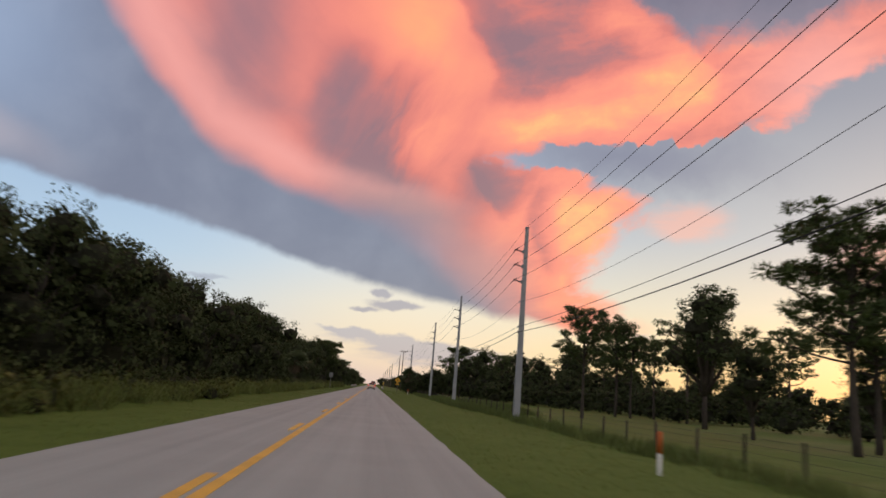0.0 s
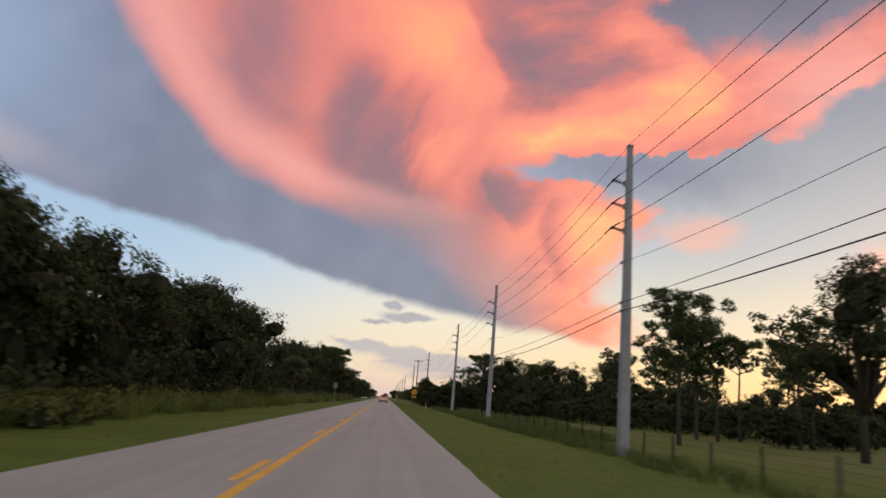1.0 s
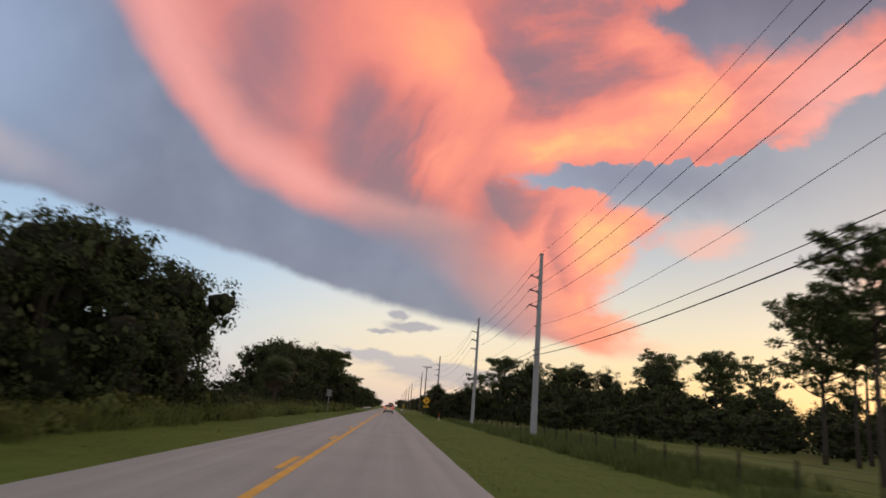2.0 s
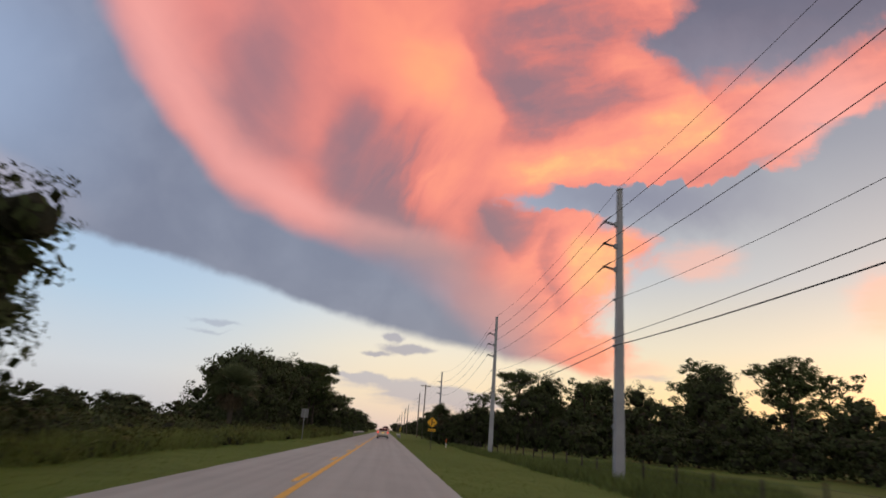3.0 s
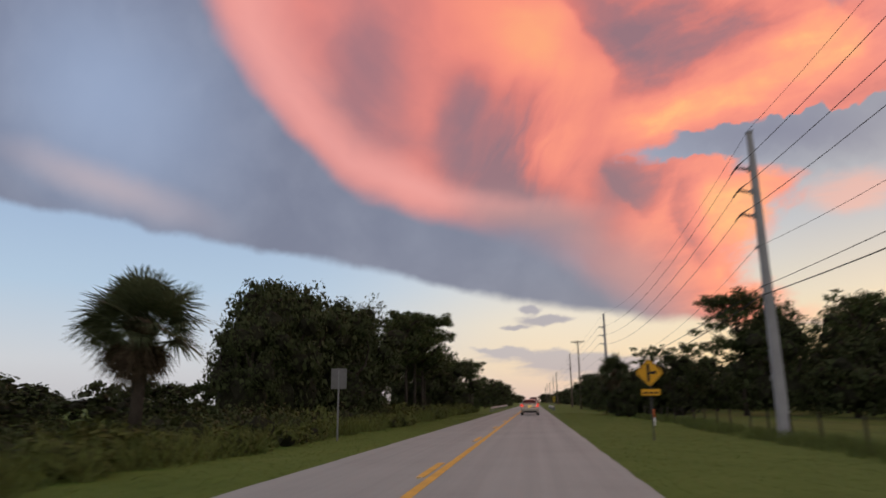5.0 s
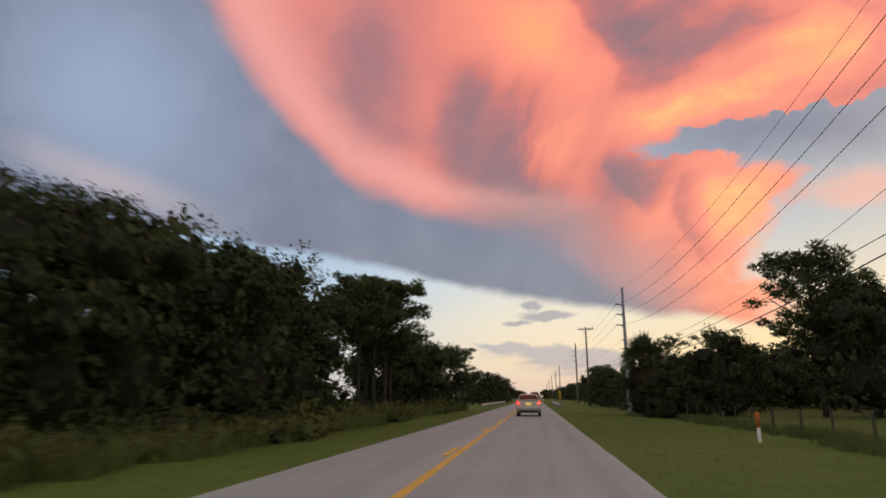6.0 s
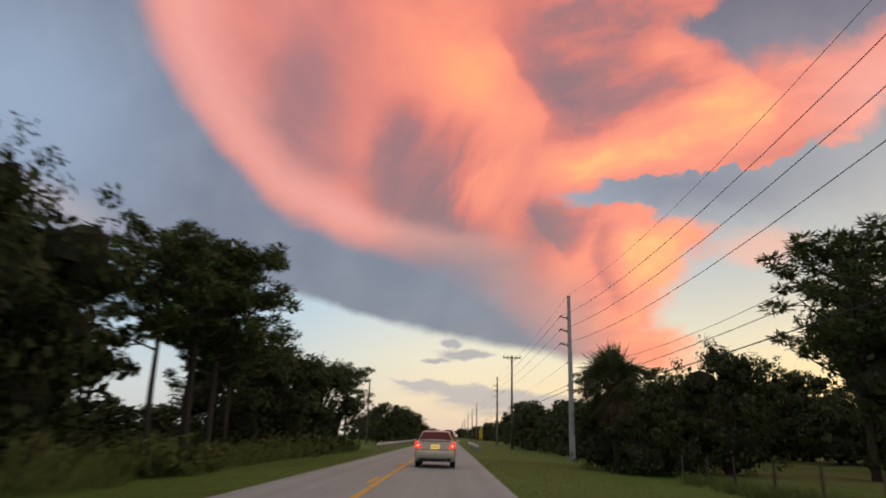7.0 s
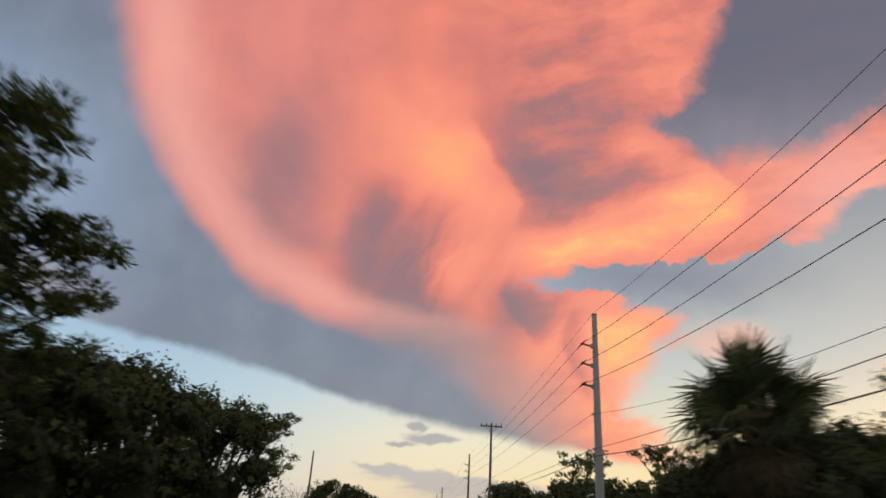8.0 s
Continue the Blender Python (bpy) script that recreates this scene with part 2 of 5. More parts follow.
# the thin near end of the cloud lets the blue through
pale = bump(soft_flat, -0.6, 0.6, 4.6, 3.4, 40)
cloud = w.mix(w.math("MULTIPLY", pale, 0.75), cloud, lin(154, 176, 210))
veil = bump(soft_flat, -0.9, 2.25, 3.4, 0.62, 27)
cloud = w.mix(w.math("MULTIPLY", veil, 0.50), cloud, lin(206, 186, 188))

sky = w.mix(w.math("MULTIPLY", bump(rag_flat, 11.4, 3.25, 3.8, 0.95, 3), 0.85), clear, lin(118, 124, 149))
front = w.step(ahead, 0.2, 0.42)
sky = w.mix(w.math("MULTIPLY", inside, front), sky, cloud)
sky = w.mix(w.math("MULTIPLY", w.math("MULTIPLY", slate, front), 0.95), sky, w.mix(w.step(ry, -0.6, 1.4), lin(82, 93, 117), lin(124, 127, 147)))

small_flat = warped(flat, 2.2, 0.30, 5.0)


# small flat clouds low over the road and faint pink scraps on the right
flat_wise = w.add("ShaderNodeMapping", {"Vector": flat, "Rotation": (0, 0, radians(-5)), "Scale": (0.6, 3.2, 1.0)}, vector_type="POINT").outputs[0]
layer, _ = w.noise(flat_wise, 1.6, 5.0, 0.6, 0.2)


def scraps(rows, low, high, rough=0.9):
    """How thickly small clouds lie: mounds broken up by level streaks."""
    total = mounds(small_flat, rows)
    return w.step(w.math("MULTIPLY", total, w.math("MULTIPLY_ADD", layer, rough * 2.0, 1.0 - rough)), low, high)


sky = w.mix(w.math("MULTIPLY", scraps([(1.0, 7.28, 5.90, 0.80, 0.15, 4), (1.0, 7.05, 5.68, 0.32, 0.14, 0), (1.0, 6.76, 5.98, 0.40, 0.08, 4)], 0.10, 0.75, 0.9), 0.78), sky, lin(146, 148, 170))
sky = w.mix(w.math("MULTIPLY", scraps([(1.0, 6.9, 6.45, 1.5, 0.16, 9), (1.0, 7.5, 6.62, 2.4, 0.26, 6), (1.0, 8.2, 6.86, 2.6, 0.30, 2), (0.9, 6.3, 6.33, 0.6, 0.09, 11)], 0.18, 1.05, 1.0), 0.75), sky, lin(163, 167, 186))
sky = w.mix(w.math("MULTIPLY", scraps([(0.8, 3.9, 5.40, 1.0, 0.09, 6), (0.7, 3.8, 5.56, 0.8, 0.07, 4), (0.7, 11.6, 6.45, 0.9, 0.14, 0)], 0.2, 0.9), 0.6), sky, lin(150, 160, 184))
sky = w.mix(w.math("MULTIPLY", scraps([(1.0, 12.5, 4.4, 1.3, 0.6, 0), (1.0, 15.9, 5.1, 1.4, 1.0, 0), (0.8, 11.2, 6.3, 1.2, 0.4, 0)], 0.1, 0.9, 0.6), 0.6), sky, lin(246, 176, 156))

air = w.add("ShaderNodeTexSky", {}, sky_type="NISHITA", sun_disc=False, sun_elevation=radians(2.0), sun_rotation=radians(52), altitude=10, dust_density=2.0)
lamp_sky = w.add("ShaderNodeBackground", {0: sky, 1: 1.0})
lamp_air = w.add("ShaderNodeBackground", {0: air.outputs[0], 1: 0.05})
both = w.add("ShaderNodeAddShader", {0: lamp_sky.outputs[0], 1: lamp_air.outputs[0]})
out = w.add("ShaderNodeOutputWorld", {0: both.outputs[0]})

sun = new("sun", bpy.data.lights.new("sun", "SUN"))
sun.data.energy, sun.data.angle, sun.data.color = 0.4, radians(25), (1.0, 0.78, 0.58)
sun.matrix_world = look((60, 60, 12), (0, 0, 0))


# ---------------------------------------------------------------- materials
def material(name, base, rough=0.7, second=None, scale=3.0, fine=30.0, bump_size=0.0, metal=0.0, stretch=(1, 1, 1), spec=0.3, glow=None, island=0.0, random_tint=0.0, through_light=0.0):
    """A plain surface with patches at one scale, grain at another and a little relief."""
    m = bpy.data.materials.new(name)
    m.use_nodes = True
    n = Nodes(m.node_tree)
    where = n.add("ShaderNodeTexCoord").outputs["Object"]
    where = n.add("ShaderNodeMapping", {"Vector": where, "Scale": stretch}).outputs[0]
    big, _ = n.noise(where, scale, 5.0, 0.6)
    small, _ = n.noise(where, fine, 3.0, 0.6)
    second = second or tuple(c * 0.72 for c in base)
    f = n.math("MULTIPLY_ADD", small, 0.5, n.math("MULTIPLY", big, 0.9))
    colour = n.mix(n.step(f, 0.42, 0.98), (*base, 1), (*second, 1))
    if island or random_tint:
        r = n.add("ShaderNodeNewGeometry").outputs["Random Per Island"] if island else n.add("ShaderNodeObjectInfo").outputs["Random"]
        amount = island or random_tint
        v = n.math("MULTIPLY_ADD", r, 2 * amount, 1.0 - amount)
        colour = n.add("ShaderNodeHueSaturation", {"Value": v, "Color": colour, "Hue": n.math("MULTIPLY_ADD", r, 0.06 * amount, 0.5 - 0.03 * amount)}).outputs[0]
    b = n.add("ShaderNodeBsdfPrincipled", {"Base Color": colour, "Metallic": metal, "Specular IOR Level": spec})
    n.put(b.inputs["Roughness"], n.math("MULTIPLY_ADD", big, 0.2, rough - 0.1, clamp=True))
    if bump_size:
        n.put(b.inputs["Normal"], n.add("ShaderNodeBump", {"Height": f, "Strength": 0.6, "Distance": bump_size}).outputs[0])
    if glow:
        n.put(b.inputs["Emission Color"], (*glow[:3], 1))
        n.put(b.inputs["Emission Strength"], glow[3])
    shader = b.outputs[0]
    if through_light:
        t = n.add("ShaderNodeBsdfTranslucent", {0: colour})
        shader = n.add("ShaderNodeMixShader", {0: through_light, 1: shader, 2: t.outputs[0]}).outputs[0]
    n.add("ShaderNodeOutputMaterial", {0: shader})
    return m


M = {}
M["oak_leaf"] = material("oak_leaf", (0.062, 0.077, 0.032), 0.7, (0.043, 0.055, 0.024), 0.6, 8, island=0.14, spec=0.06, through_light=0.08)
M["pine_leaf"] = material("pine_needle", (0.096, 0.128, 0.044), 0.65, (0.060, 0.084, 0.031), 0.6, 8, island=0.22, spec=0.15, through_light=0.15)
M["palm_leaf"] = material("palm_leaf", (0.100, 0.122, 0.058), 0.55, (0.066, 0.084, 0.040), 0.7, 9, island=0.2, spec=0.25, through_light=0.15)
M["dead_leaf"] = material("dead_palm_leaf", (0.130, 0.100, 0.068), 0.85, (0.074, 0.058, 0.038), 0.8, 9, island=0.35, spec=0.1, through_light=0.1)
M["scrub_leaf"] = material("scrub_leaf", (0.078, 0.098, 0.032), 0.6, (0.042, 0.058, 0.020), 0.5, 8, island=0.25, spec=0.15, through_light=0.2)
M["weed_leaf"] = material("weed_leaf", (0.128, 0.150, 0.042), 0.65, (0.080, 0.100, 0.029), 0.6, 8, island=0.22, spec=0.12, through_light=0.22)
M["bark"] = material("bark", (0.085, 0.072, 0.060), 0.9, (0.042, 0.035, 0.030), 2.0, 22, 0.03, stretch=(1, 1, 0.25), spec=0.1)
# dark fill for the middle of crowns and bushes: inner shade put into colour
M["crown_shade"] = material("painted_crown_shade", (0.040, 0.041, 0.027), 0.9, (0.022, 0.023, 0.015), 4.0, 14, 0.05, spec=0.05)
M["blade"] = material("grass_blade", (0.104, 0.160, 0.032), 0.6, (0.080, 0.126, 0.026), 0.25, 5, island=0.15, spec=0.2, through_light=0.25)
M["tall_blade"] = material("tall_grass_blade", (0.175, 0.210, 0.056), 0.6, (0.095, 0.122, 0.034), 0.3, 5, island=0.4, spec=0.2, through_light=0.25)
M["rank_blade"] = material("rank_grass_blade", (0.125, 0.160, 0.046), 0.65, (0.080, 0.106, 0.031), 0.25, 5, island=0.3, spec=0.15, through_light=0.2)
M["concrete"] = material("pole_concrete", (0.36, 0.37, 0.39), 0.8, (0.26, 0.265, 0.28), 0.7, 40, 0.004, spec=0.3)
M["wood_pole"] = material("pole_wood", (0.16, 0.13, 0.105), 0.85, (0.09, 0.075, 0.06), 1.5, 30, 0.006, stretch=(1, 1, 0.1), spec=0.15)
M["post_wood"] = material("fence_wood", (0.075, 0.064, 0.054), 0.9, (0.04, 0.034, 0.03), 4, 40, 0.006, stretch=(1, 1, 0.2), random_tint=0.3, spec=0.1)
M["rail_steel"] = material("guard_rail_steel", (0.62, 0.63, 0.63), 0.5, (0.50, 0.51, 0.51), 3, 50, metal=0.15)
M["steel"] = material("galvanised_steel", (0.30, 0.31, 0.32), 0.5, (0.22, 0.23, 0.24), 4, 50, metal=0.7)
M["post_steel"] = material("weathered_steel", (0.10, 0.10, 0.10), 0.7, (0.07, 0.07, 0.07), 4, 50, metal=0.3)
M["porcelain"] = material("insulator_grey", (0.10, 0.10, 0.11), 0.4, (0.07, 0.07, 0.075), 6, 40, spec=0.5)
M["wire"] = material("wire", (0.06, 0.06, 0.065), 0.6, (0.04, 0.04, 0.045), 2, 30, spec=0.3)
M["sheath"] = material("cable_sheath", (0.025, 0.025, 0.027), 0.6, (0.018, 0.018, 0.02), 2, 30, spec=0.3)
M["yellow_paint"] = material("yellow_road_paint", (0.80, 0.49, 0.05), 0.6, (0.55, 0.36, 0.07), 1.6, 60, 0.002, spec=0.3)
M["sign_yellow"] = material("sign_yellow", (0.78, 0.40, 0.015), 0.45, (0.70, 0.35, 0.015), 2, 20, spec=0.4)
# brighter than the sign's yellow: headlight return put into the base colour
M["marker_yellow"] = material("headlit_yellow", (0.90, 0.66, 0.03), 0.4, (0.82, 0.58, 0.03), 2, 20, spec=0.5)
M["sign_black"] = material("sign_black", (0.02, 0.02, 0.02), 0.5, (0.015, 0.015, 0.015), 4, 30)
M["sign_back"] = material("sign_aluminium", (0.20, 0.205, 0.21), 0.5, (0.16, 0.165, 0.17), 3, 30, metal=0.5)
M["white_plastic"] = material("white_plastic", (0.75, 0.74, 0.71), 0.5, (0.6, 0.59, 0.56), 4, 40)
M["orange_plastic"] = material("orange_plastic", (0.58, 0.13, 0.03), 0.5, (0.46, 0.10, 0.025), 4, 40)
M["car_paint"] = material("champagne_car_paint", (0.60, 0.55, 0.48), 0.34, (0.54, 0.49, 0.43), 1.0, 120, metal=0.35, spec=0.5)
M["dark_paint"] = material("dark_car_paint", (0.04, 0.04, 0.045), 0.3, (0.03, 0.03, 0.035), 1.0, 120, spec=0.5)
M["car_glass"] = material("car_glass", (0.016, 0.016, 0.020), 0.12, (0.012, 0.012, 0.015), 1.0, 20, spec=0.22)
M["tyre"] = material("tyre_rubber", (0.022, 0.022, 0.023), 0.85, (0.014, 0.014, 0.015), 6, 60, 0.003, spec=0.2)
M["rim"] = material("wheel_alloy", (0.5, 0.5, 0.5), 0.35, (0.4, 0.4, 0.4), 5, 40, metal=0.8)
M["trim_black"] = material("black_trim", (0.02, 0.02, 0.021), 0.6, (0.015, 0.015, 0.016), 5, 40)
M["brake_lamp"] = material("brake_lamp", (0.6, 0.02, 0.015), 0.2, (0.5, 0.015, 0.01), 3, 30, spec=0.5, glow=(1.0, 0.06, 0.04, 0.9))
M["red_lens"] = material("red_lamp_lens", (0.30, 0.012, 0.01), 0.25, (0.22, 0.01, 0.008), 3, 30, spec=0.4)
M["lamp_core"] = material("brake_lamp_core", (0.9, 0.35, 0.25), 0.2, (0.9, 0.3, 0.2), 3, 30, glow=(1.0, 0.36, 0.24, 3.0))
# the plate glows by itself, in place of light from a plate lamp
M["plate"] = material("number_plate", (0.80, 0.62, 0.22), 0.5, (0.74, 0.56, 0.2), 4, 40, glow=(1.0, 0.68, 0.16, 0.6))
M["plate_bar"] = material("number_plate_bar", (0.62, 0.42, 0.12), 0.5, (0.56, 0.38, 0.1), 4, 40)
M["reflector"] = material("pale_reflector", (0.85, 0.80, 0.62), 0.3, (0.7, 0.45, 0.08), 5, 40)


def asphalt():
    """Aged grey asphalt: stones, long worn wheel tracks, dark drips down the middle of a lane, cracks of dirt at the edges."""
    m = bpy.data.materials.new("aged_asphalt")
    m.use_nodes = True
    n = Nodes(m.node_tree)
    where = n.add("ShaderNodeTexCoord").outputs["Object"]
    long_way = n.add("ShaderNodeMapping", {"Vector": where, "Scale": (1.6, 0.02, 1)}).outputs[0]
    tracks, _ = n.noise(long_way, 1.3, 3.0, 0.5)
    patch, _ = n.noise(where, 0.35, 5.0, 0.6)
    stone, _ = n.noise(where, 55.0, 2.0, 0.7)
    f = n.math("ADD", n.math("MULTIPLY", tracks, 0.6), n.math("ADD", n.math("MULTIPLY", patch, 0.35), n.math("MULTIPLY", stone, 0.25)))
    colour = n.ramp(f, [(0.35, (0.230, 0.274, 0.254, 1)), (0.6, (0.306, 0.362, 0.336, 1)), (0.85, (0.378, 0.442, 0.412, 1))])
    b = n.add("ShaderNodeBsdfPrincipled", {"Base Color": colour, "Roughness": 0.72, "Specular IOR Level": 0.35})
    n.put(b.inputs["Normal"], n.add("ShaderNodeBump", {"Height": stone, "Strength": 0.5, "Distance": 0.006}).outputs[0])
    n.add("ShaderNodeOutputMaterial", {0: b.outputs[0]})
    return m


def turf():
    """Mown and grazed grass, in patches of green, straw and bare earth."""
    m = bpy.data.materials.new("turf")
    m.use_nodes = True
    n = Nodes(m.node_tree)
    where = n.add("ShaderNodeTexCoord").outputs["Object"]
    broad, _ = n.noise(where, 0.06, 4.0, 0.6)
    patch, _ = n.noise(where, 0.7, 5.0, 0.65)
    blades, _ = n.noise(where, 9.0, 5.0, 0.75)
    f = n.math("ADD", n.math("MULTIPLY", broad, 0.35), n.math("ADD", n.math("MULTIPLY", patch, 0.4), n.math("MULTIPLY", blades, 0.4)))
    colour = n.ramp(f, [(0.36, (0.044, 0.078, 0.014, 1)), (0.52, (0.078, 0.134, 0.024, 1)), (0.66, (0.106, 0.164, 0.034, 1)), (0.82, (0.145, 0.172, 0.050, 1))])
    # beyond the fence the grass is grazed and strawy in broad patches
    straw = n.ramp(f, [(0.34, (0.080, 0.108, 0.028, 1)), (0.56, (0.112, 0.142, 0.040, 1)), (0.85, (0.155, 0.170, 0.062, 1))])
    out_there = n.step(n.add("ShaderNodeSeparateXYZ", {0: where}).outputs[0], 10.5, 14.0)
    colour = n.mix(n.math("MULTIPLY", out_there, n.step(n.math("MULTIPLY_ADD", patch, 0.3, broad), 0.40, 0.85)), colour, straw)
    b = n.add("ShaderNodeBsdfPrincipled", {"Base Color": colour, "Roughness": 0.85, "Specular IOR Level": 0.1})
    n.put(b.inputs["Normal"], n.add("ShaderNodeBump", {"Height": n.math("ADD", blades, patch), "Strength": 0.5, "Distance": 0.04}).outputs[0])
    n.add("ShaderNodeOutputMaterial", {0: b.outputs[0]})
    return m


M["asphalt"], M["turf"] = asphalt(), turf()


# ---------------------------------------------------------------- mesh writing
class Shape:
    """Gathers vertices and faces, then becomes one mesh."""

    def __init__(self):
        self.v, self.f = [], []

    def faces(self, verts, faces):
        k = len(self.v)
        self.v += [tuple(p) for p in verts]
        self.f += [tuple(i + k for i in f) for f in faces]
        return self

    def box(self, x0, x1, y0, y1, z0, z1, bevel=0.0):
        bm = bmesh.new()
        bmesh.ops.create_cube(bm, size=1.0, matrix=Matrix.LocRotScale(((x0 + x1) / 2, (y0 + y1) / 2, (z0 + z1) / 2), None, (x1 - x0, y1 - y0, z1 - z0)))
        if bevel:
            bmesh.ops.bevel(bm, geom=bm.edges[:], offset=bevel, segments=2, affect="EDGES")
        bm.verts.index_update()
        self.faces([v.co for v in bm.verts], [[v.index for v in f.verts] for f in bm.faces])
        bm.free()
        return self

    def tube(self, points, radii, sides=8, caps=True, square=False):
        """A round or square rod along points."""
        points = [Vector(p) for p in points]
        rings = []
        for i, p in enumerate(points):
            t = (points[min(i + 1, len(points) - 1)] - points[max(i - 1, 0)]).normalized()
            a = t.cross(Vector((0, 0, 1)) if abs(t.z) < 0.9 else Vector((0, 1, 0))).normalized()
            b = a.cross(t)
            r = radii[i] if isinstance(radii, (list, tuple)) else radii
            turn = math.pi / sides if square else 0.0
            rings.append([p + (a * math.cos(turn + 2 * math.pi * k / sides) + b * math.sin(turn + 2 * math.pi * k / sides)) * r for k in range(sides)])
        faces = []
        for i in range(len(rings) - 1):
            for k in range(sides):
                faces.append((i * sides + k, i * sides + (k + 1) % sides, (i + 1) * sides + (k + 1) % sides, (i + 1) * sides + k))
        if caps:
            faces += [tuple(range(sides))[::-1], tuple((len(rings) - 1) * sides + k for k in range(sides))]
        return self.faces([p for r in rings for p in r], faces)

    def mesh(self, name, mat, smooth=False):
        me = bpy.data.meshes.new(name)
        me.from_pydata(self.v, [], self.f)
        me.materials.append(mat)
        if smooth:
            me.shade_smooth()
        me.update()
        return me


def quads(name, corners, mat, lie=None, inside=None, inside_from=0):
    """One mesh of loose quads from an array (n, 4, 3); lie gives each a normal that follows the rounding of its clump.
    Those from inside_from on are of the material inside."""
    n = len(corners)
    me = bpy.data.meshes.new(name)
    me.vertices.add(4 * n)
    me.vertices.foreach_set("co", np.ascontiguousarray(corners, dtype=np.float32).ravel())
    me.loops.add(4 * n)
    me.loops.foreach_set("vertex_index", np.arange(4 * n, dtype=np.int32))
    me.polygons.add(n)
    me.polygons.foreach_set("loop_start", np.arange(0, 4 * n, 4, dtype=np.int32))
    me.update(calc_edges=True)
    me.validate()
    if lie is not None and len(me.vertices) == 4 * n:
        me.shade_smooth()
        lie = lie / (np.linalg.norm(lie, axis=1, keepdims=True) + 1e-9)
        me.normals_split_custom_set_from_vertices(np.repeat(lie, 4, 0).tolist())
    me.materials.append(mat)
    if inside is not None:
        me.materials.append(inside)
        me.polygons.foreach_set("material_index", (np.arange(n) >= inside_from).astype(np.int32))
    return me


def part(name, mesh, parent, label=""):
    ob = new(name, mesh)
    ob.parent = parent
    return tagged(ob, label) if label else ob


def thing(name, label, category, group="", at=(0, 0, 0), turn=0.0):
    ob = new(name)
    ob.empty_display_size = 0.2
    ob.matrix_basis = pose(*at, 0, 0, turn)
    return tagged(ob, label, category, group)


rng = np.random.default_rng(7)


def unit(n):
    v = rng.normal(size=(n, 3))
    return v / np.linalg.norm(v, axis=1, keepdims=True)


def leaves(centres, length, width, up, out, way=None, spread=0.75):
    """Loose four-cornered leaves at the given places, lying roughly square to out, partly upright or along way."""
    n = len(centres)
    out = out / (np.linalg.norm(out, axis=1, keepdims=True) + 1e-9)
    if way is None:
        a = np.cross(out + unit(n) * spread, unit(n))
    else:
        a = way + unit(n) * 0.35
    a[:, 2] += up
    a /= np.linalg.norm(a, axis=1, keepdims=True) + 1e-9
    b = np.cross(a, out + unit(n) * spread)
    b /= np.linalg.norm(b, axis=1, keepdims=True) + 1e-9
    flat_way = np.cross(a, b)
    turn = np.sign((flat_way * out).sum(1, keepdims=True))
    b, flat_way = b * turn, flat_way * turn
    size = rng.uniform(0.6, 1.35, (n, 1))
    a, b = a * length * size / 2, b * width * size / 2
    return np.stack([centres - a, centres - b - a * 0.1, centres + a, centres + b - a * 0.1], 1), out * 0.85 + flat_way * 0.22


def filler_core(centre, radius, fineness):
    """A lumpy closed core, as facets about a centre, to fill out foliage."""
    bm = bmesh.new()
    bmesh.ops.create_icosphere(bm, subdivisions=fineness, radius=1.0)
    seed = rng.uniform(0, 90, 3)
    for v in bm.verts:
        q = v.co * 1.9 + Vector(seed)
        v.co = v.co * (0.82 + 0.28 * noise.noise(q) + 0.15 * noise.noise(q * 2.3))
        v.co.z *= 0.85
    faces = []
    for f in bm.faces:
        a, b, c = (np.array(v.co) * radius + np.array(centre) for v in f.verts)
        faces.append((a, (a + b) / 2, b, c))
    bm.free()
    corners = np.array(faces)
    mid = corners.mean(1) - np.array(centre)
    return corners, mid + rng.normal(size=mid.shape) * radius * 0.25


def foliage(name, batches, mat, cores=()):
    """One mesh from several batches of leaves, with cores inside them coloured as deep shade."""
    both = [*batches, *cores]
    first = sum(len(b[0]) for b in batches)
    return quads(name, np.concatenate([b[0] for b in both]), mat, np.concatenate([b[1] for b in both]), M["crown_shade"] if cores else None, first)


# ---------------------------------------------------------------- ground and road
ROAD_L, ROAD_R = -4.62, 1.76


def ground_height(x, y):
    """Height of the grass: a shallow fall from the road, a ditch on the right, a little unevenness."""
    if x > ROAD_R:
        base = np.interp(x, [1.76, 2.4, 5, 8, 9.5, 11, 14, 40], [-0.03, -0.04, -0.10, -0.22, -0.30, -0.30, -0.30, -0.25])
    else:
        base = np.interp(-x, [4.62, 5.4, 8, 12, 40], [-0.03, -0.05, -0.12, -0.2, -0.2])
    far = min(1.0, max(0.0, (abs(x) - 3) / 6))
    return float(base + 0.07 * far * noise.noise((x * 0.25, y * 0.18, 1.0)) + 0.05 * far * noise.noise((x * 0.9, y * 0.7, 4.0)))


def build_ground():
    xs = np.unique(np.r_[-1500, -600, -250, -120, -70, np.arange(-45, ROAD_L - 0.3, 1.6), ROAD_L + 0.06, -3.0, 0.0, ROAD_R - 0.06, np.arange(2.1, 48, 1.3), 60, 80, 120, 250, 600, 1500])
    ys = np.r_[-300, -120, np.arange(-40, 320, 2.2), 360, 420, 520, 700, 1000, 1600, 2600]
    verts = []
    for y in ys:
        for x in xs:
            on_road = ROAD_L < x < ROAD_R
            verts.append((x, y, -0.12 if on_road else ground_height(x, y)))
    n = len(xs)
    faces = [(j * n + i, j * n + i + 1, (j + 1) * n + i + 1, (j + 1) * n + i) for j in range(len(ys) - 1) for i in range(n - 1)]
    ob = new("ground", Shape().faces(verts, faces).mesh("ground", M["turf"], True))
    tagged(ob, "mown grass verges and grazed field beside the road", "ground", kind="structure")


